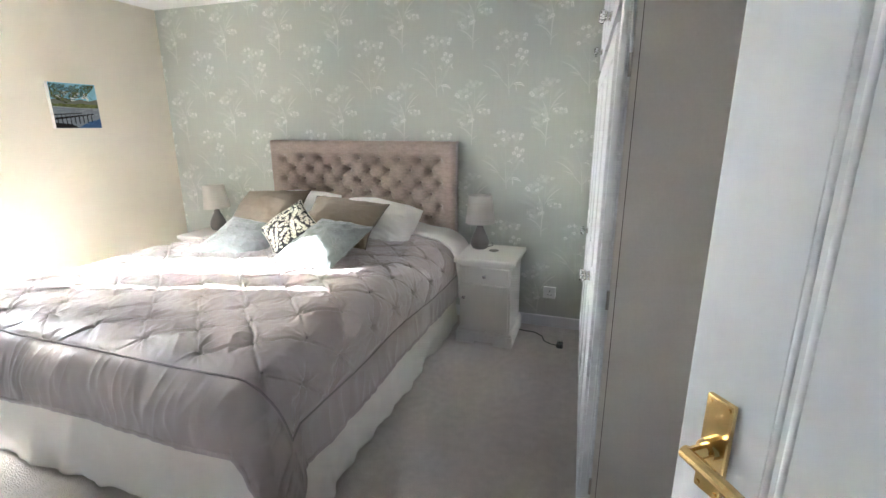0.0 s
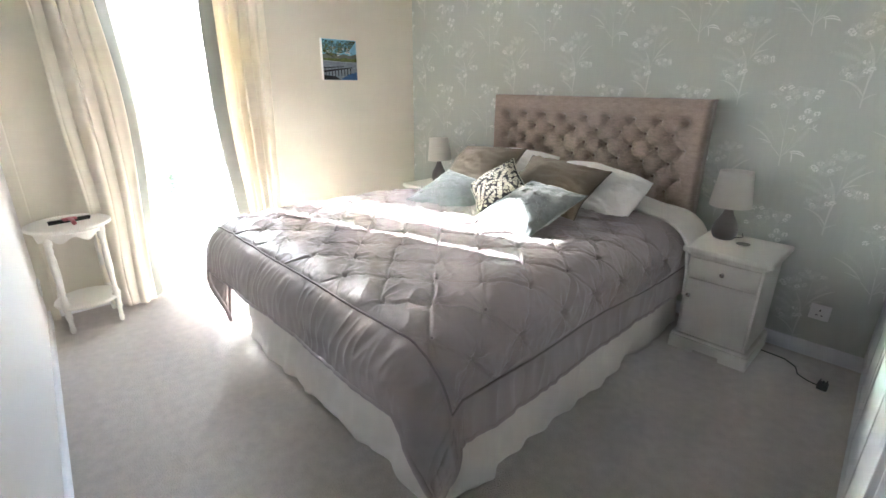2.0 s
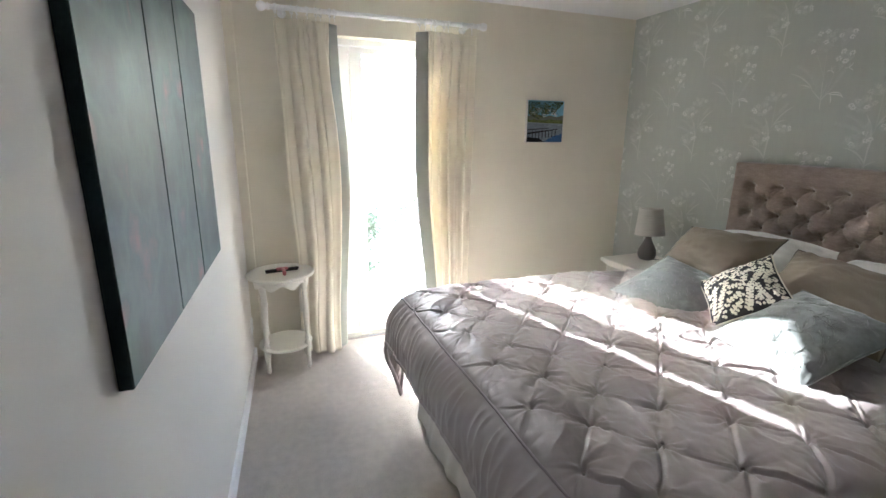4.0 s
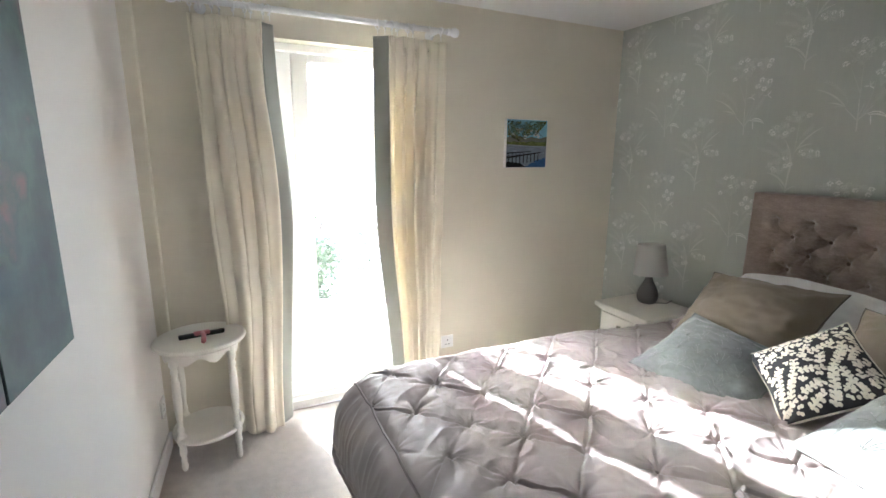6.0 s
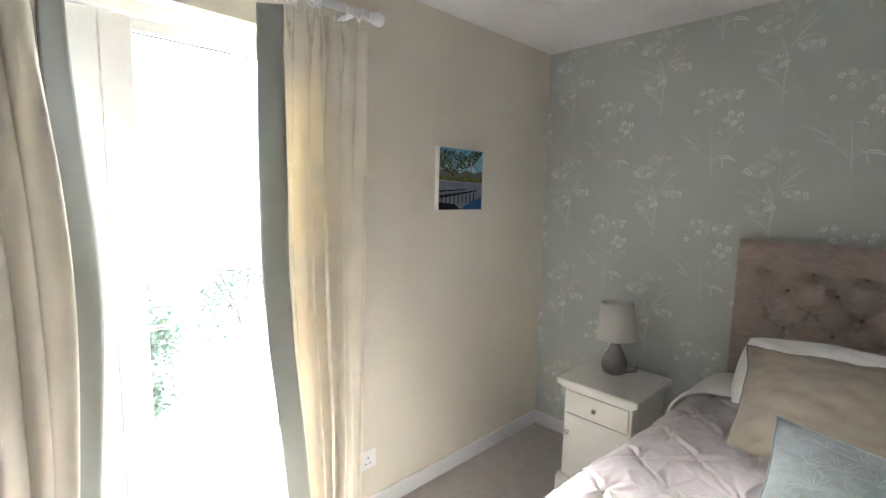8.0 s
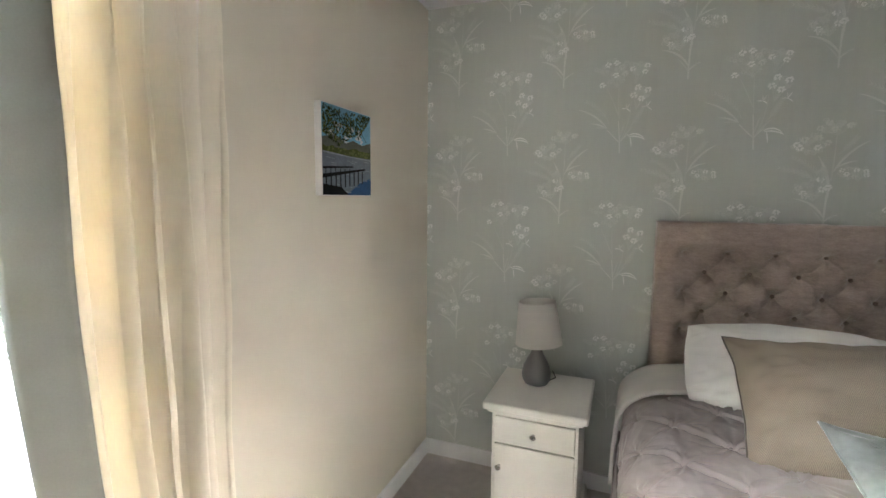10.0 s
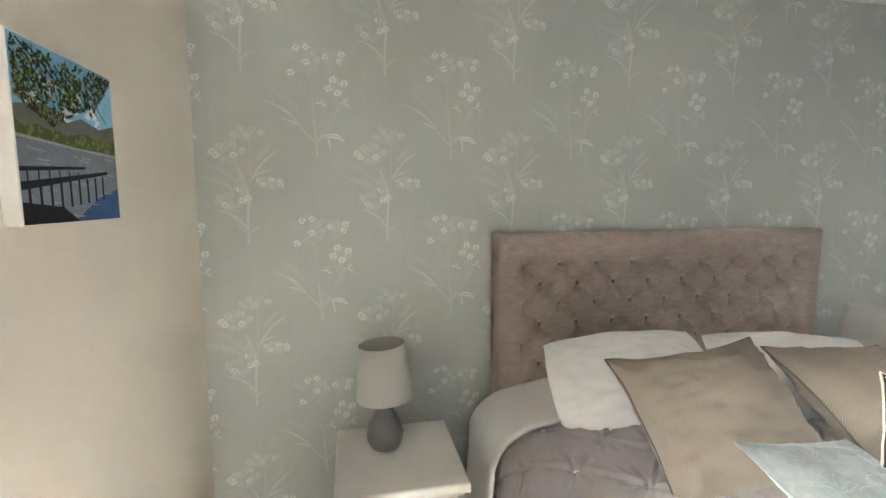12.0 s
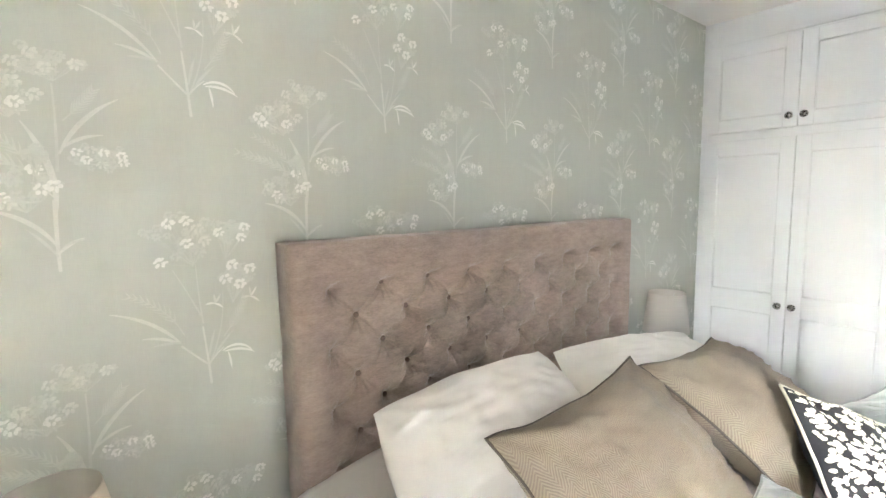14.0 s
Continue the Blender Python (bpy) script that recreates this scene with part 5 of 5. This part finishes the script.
def blade(bm, p, a, length, curl, w, mat):
    LAYER[0] -= 2e-6
    yy = LAYER[0]
    pts = bend(p, a, length, curl, 12)
    n = len(pts)
    rows = []
    for i, q in enumerate(pts):
        c, d = Vector(pts[max(0, i - 1)]), Vector(pts[min(n - 1, i + 1)])
        d = (d - c).normalized()
        ww = w * math.sin(math.pi * min(1, 0.12 + 0.9 * i / n)) / 2
        rows.append((bm.verts.new((q[0] - d.y * ww, yy, q[1] + d.x * ww)), bm.verts.new((q[0] + d.y * ww, yy, q[1] - d.x * ww))))
    for r1_, r2_ in zip(rows, rows[1:]):
        bm.faces.new((r1_[0], r1_[1], r2_[1], r2_[0])).material_index = mat


def sprig_mesh(kind):
    rnd = random.Random(31 + kind)
    LAYER[0] = 0.0
    bm = bmesh.new()
    if kind == 0:
        ribbon(bm, bend((0, 0), 1.62, 0.16, 0.05), 0.006, 0.004, 1)
        ribbon(bm, bend((-0.008, 0.15), 1.66, 0.16, -0.1), 0.004, 0.002, 2)
        ribbon(bm, bend((-0.012, 0.17), 1.95, 0.14, 0.1), 0.004, 0.002, 2)
        ribbon(bm, bend((0.0, 0.05), 1.15, 0.20, 0.5), 0.004, 0.002, 2)
        ribbon(bm, bend((-0.005, 0.05), 2.35, 0.085, -0.05), 0.005, 0.004, 1)
        blade(bm, (-0.058, 0.112), 2.22, 0.175, 0.75, 0.008, 1)
        blade(bm, (-0.06, 0.112), 2.55, 0.085, 0.65, 0.007, 1)
        blade(bm, (-0.058, 0.113), 2.95, 0.06, 0.35, 0.006, 2)
        frond(bm, rnd, (-0.05, 0.13), 1.95, 0.16, 0.9, 2)
        ribbon(bm, bend((-0.004, 0.045), 0.95, 0.06, -0.35), 0.004, 0.003, 1)
        blade(bm, (0.030, 0.075), 0.55, 0.09, -1.9, 0.006, 0)
        blade(bm, (0.034, 0.072), 0.15, 0.080, -0.9, 0.0065, 0)
        blade(bm, (0.042, 0.070), -1.35, 0.048, -0.2, 0.0055, 0)
        blade(bm, (0.010, 0.065), 1.0, 0.08, -0.3, 0.006, 2)
        blade(bm, (0.0, 0.07), 1.4, 0.07, -0.2, 0.006, 2)
        frond(bm, rnd, (0.035, 0.11), 0.9, 0.11, 0.3, 2)
        for x, z in ((0.020, 0.195), (0.103, 0.20)):
            for a, c in ((2.9, 0.6), (0.9, 0.2), (-0.4, -0.6), (1.5, 0.3)):
                blade(bm, (x, z), a, rnd.uniform(0.022, 0.036), c, 0.005, 0 if rnd.random() < 0.6 else 1)
        umbel(bm, rnd, (-0.02, 0.29), [(-0.064, 0.391), (-0.028, 0.397), (-0.006, 0.378), (-0.030, 0.344), (0.008, 0.348), (-0.086, 0.304)], 0.0155, (0, 0, 1, 0, 1))
        umbel(bm, rnd, (0.05, 0.30), [(0.040, 0.366), (0.099, 0.376), (0.07, 0.385), (0.06, 0.345), (0.09, 0.35)], 0.0145, (0, 0, 2, 2))
        umbel(bm, rnd, (0.06, 0.19), [(0.064, 0.285), (0.105, 0.272), (0.048, 0.252), (0.080, 0.236)], 0.0165, (0,))
    else:
        ribbon(bm, bend((0, 0), 1.58, 0.16, -0.08), 0.006, 0.008, 1)
        blade(bm, (0.004, 0.12), 1.48, 0.20, 0.75, 0.012, 1)
        ribbon(bm, bend((0.012, 0.20), 1.50, 0.19, 0.1), 0.006, 0.003, 2)
        blade(bm, (0.018, 0.235), 1.15, 0.175, -0.75, 0.009, 1)
        blade(bm, (0.022, 0.245), 0.75, 0.085, -0.8, 0.007, 1)
        blade(bm, (0.0, 0.05), 2.05, 0.15, 1.1, 0.009, 1)
        blade(bm, (0.0, 0.03), 2.1, 0.08, 0.3, 0.006, 2)
        blade(bm, (0.0, 0.035), 0.9, 0.06, -0.7, 0.007, 1)
        blade(bm, (0.008, 0.05), 0.5, 0.045, -0.4, 0.005, 2)
        frond(bm, rnd, (0.0, 0.17), 2.35, 0.20, 0.75, 2)
        frond(bm, rnd, (-0.02, 0.20), 2.05, 0.15, 0.8, 2)
        frond(bm, rnd, (-0.03, 0.20), 2.6, 0.13, 0.4, 2)
        frond(bm, rnd, (0.028, 0.30), 0.8, 0.09, 0.2, 2)
        ribbon(bm, bend((0.008, 0.14), 2.1, 0.06, 0.6), 0.003, 0.002, 1)
        for x, z, l in ((-0.085, 0.327, 0.075), (-0.09, 0.155, 0.085), (-0.033, 0.397, 0.06)):
            blade(bm, (x, z), -0.5, l, 0.8, 0.005, 1)
        umbel(bm, rnd, (0.02, 0.375), [(-0.038, 0.405), (-0.01, 0.425), (0.03, 0.425), (0.058, 0.412), (0.01, 0.40)], 0.0145, (1, 1, 2))
        umbel(bm, rnd, (-0.05, 0.30), [(-0.110, 0.342), (-0.085, 0.362), (-0.04, 0.368), (-0.010, 0.347), (-0.040, 0.330), (-0.10, 0.33)], 0.0155, (0, 1, 1, 1, 0))
        umbel(bm, rnd, (0.04, 0.215), [(0.045, 0.240), (0.068, 0.245), (0.090, 0.24), (0.120, 0.235), (0.085, 0.215), (0.122, 0.220), (0.06, 0.225)], 0.0115, (0, 1, 0))
        umbel(bm, rnd, (-0.04, 0.12), [(-0.092, 0.170), (-0.075, 0.150), (-0.055, 0.18), (-0.022, 0.205), (0.005, 0.172), (-0.068, 0.138), (-0.015, 0.165)], 0.0155, (1, 0, 2, 0, 0))
        umbel(bm, rnd, (-0.02, 0.19), [(-0.03, 0.23), (-0.01, 0.225), (-0.015, 0.245)], 0.0125, (2,))
    me = bpy.data.meshes.new("sprig")
    bm.to_mesh(me)
    bm.free()
    for q in (M_PRINT, M_PRINT_LEAF, M_PRINT_DIM):
        me.materials.append(q)
    return me


SPRIGS = [sprig_mesh(0), sprig_mesh(1)]
REPEAT_X, REPEAT_Z = 0.517, 0.632
for col in range(8):
    for row in range(5):
        for kind, dx, dz in ((0, -0.012, -0.038), (1, 0.247, -0.366)):
            px, pz = -2.895 + col * REPEAT_X + dx, 1.675 - 0.632 * (row - 2) + dz
            if -0.3 < pz < TOP + 0.05 and px < 0.75:
                o = new("printed_sprig", SPRIGS[kind])
                o.parent = wall_north
                o.matrix_basis = pose(px, N - 0.0006, pz)
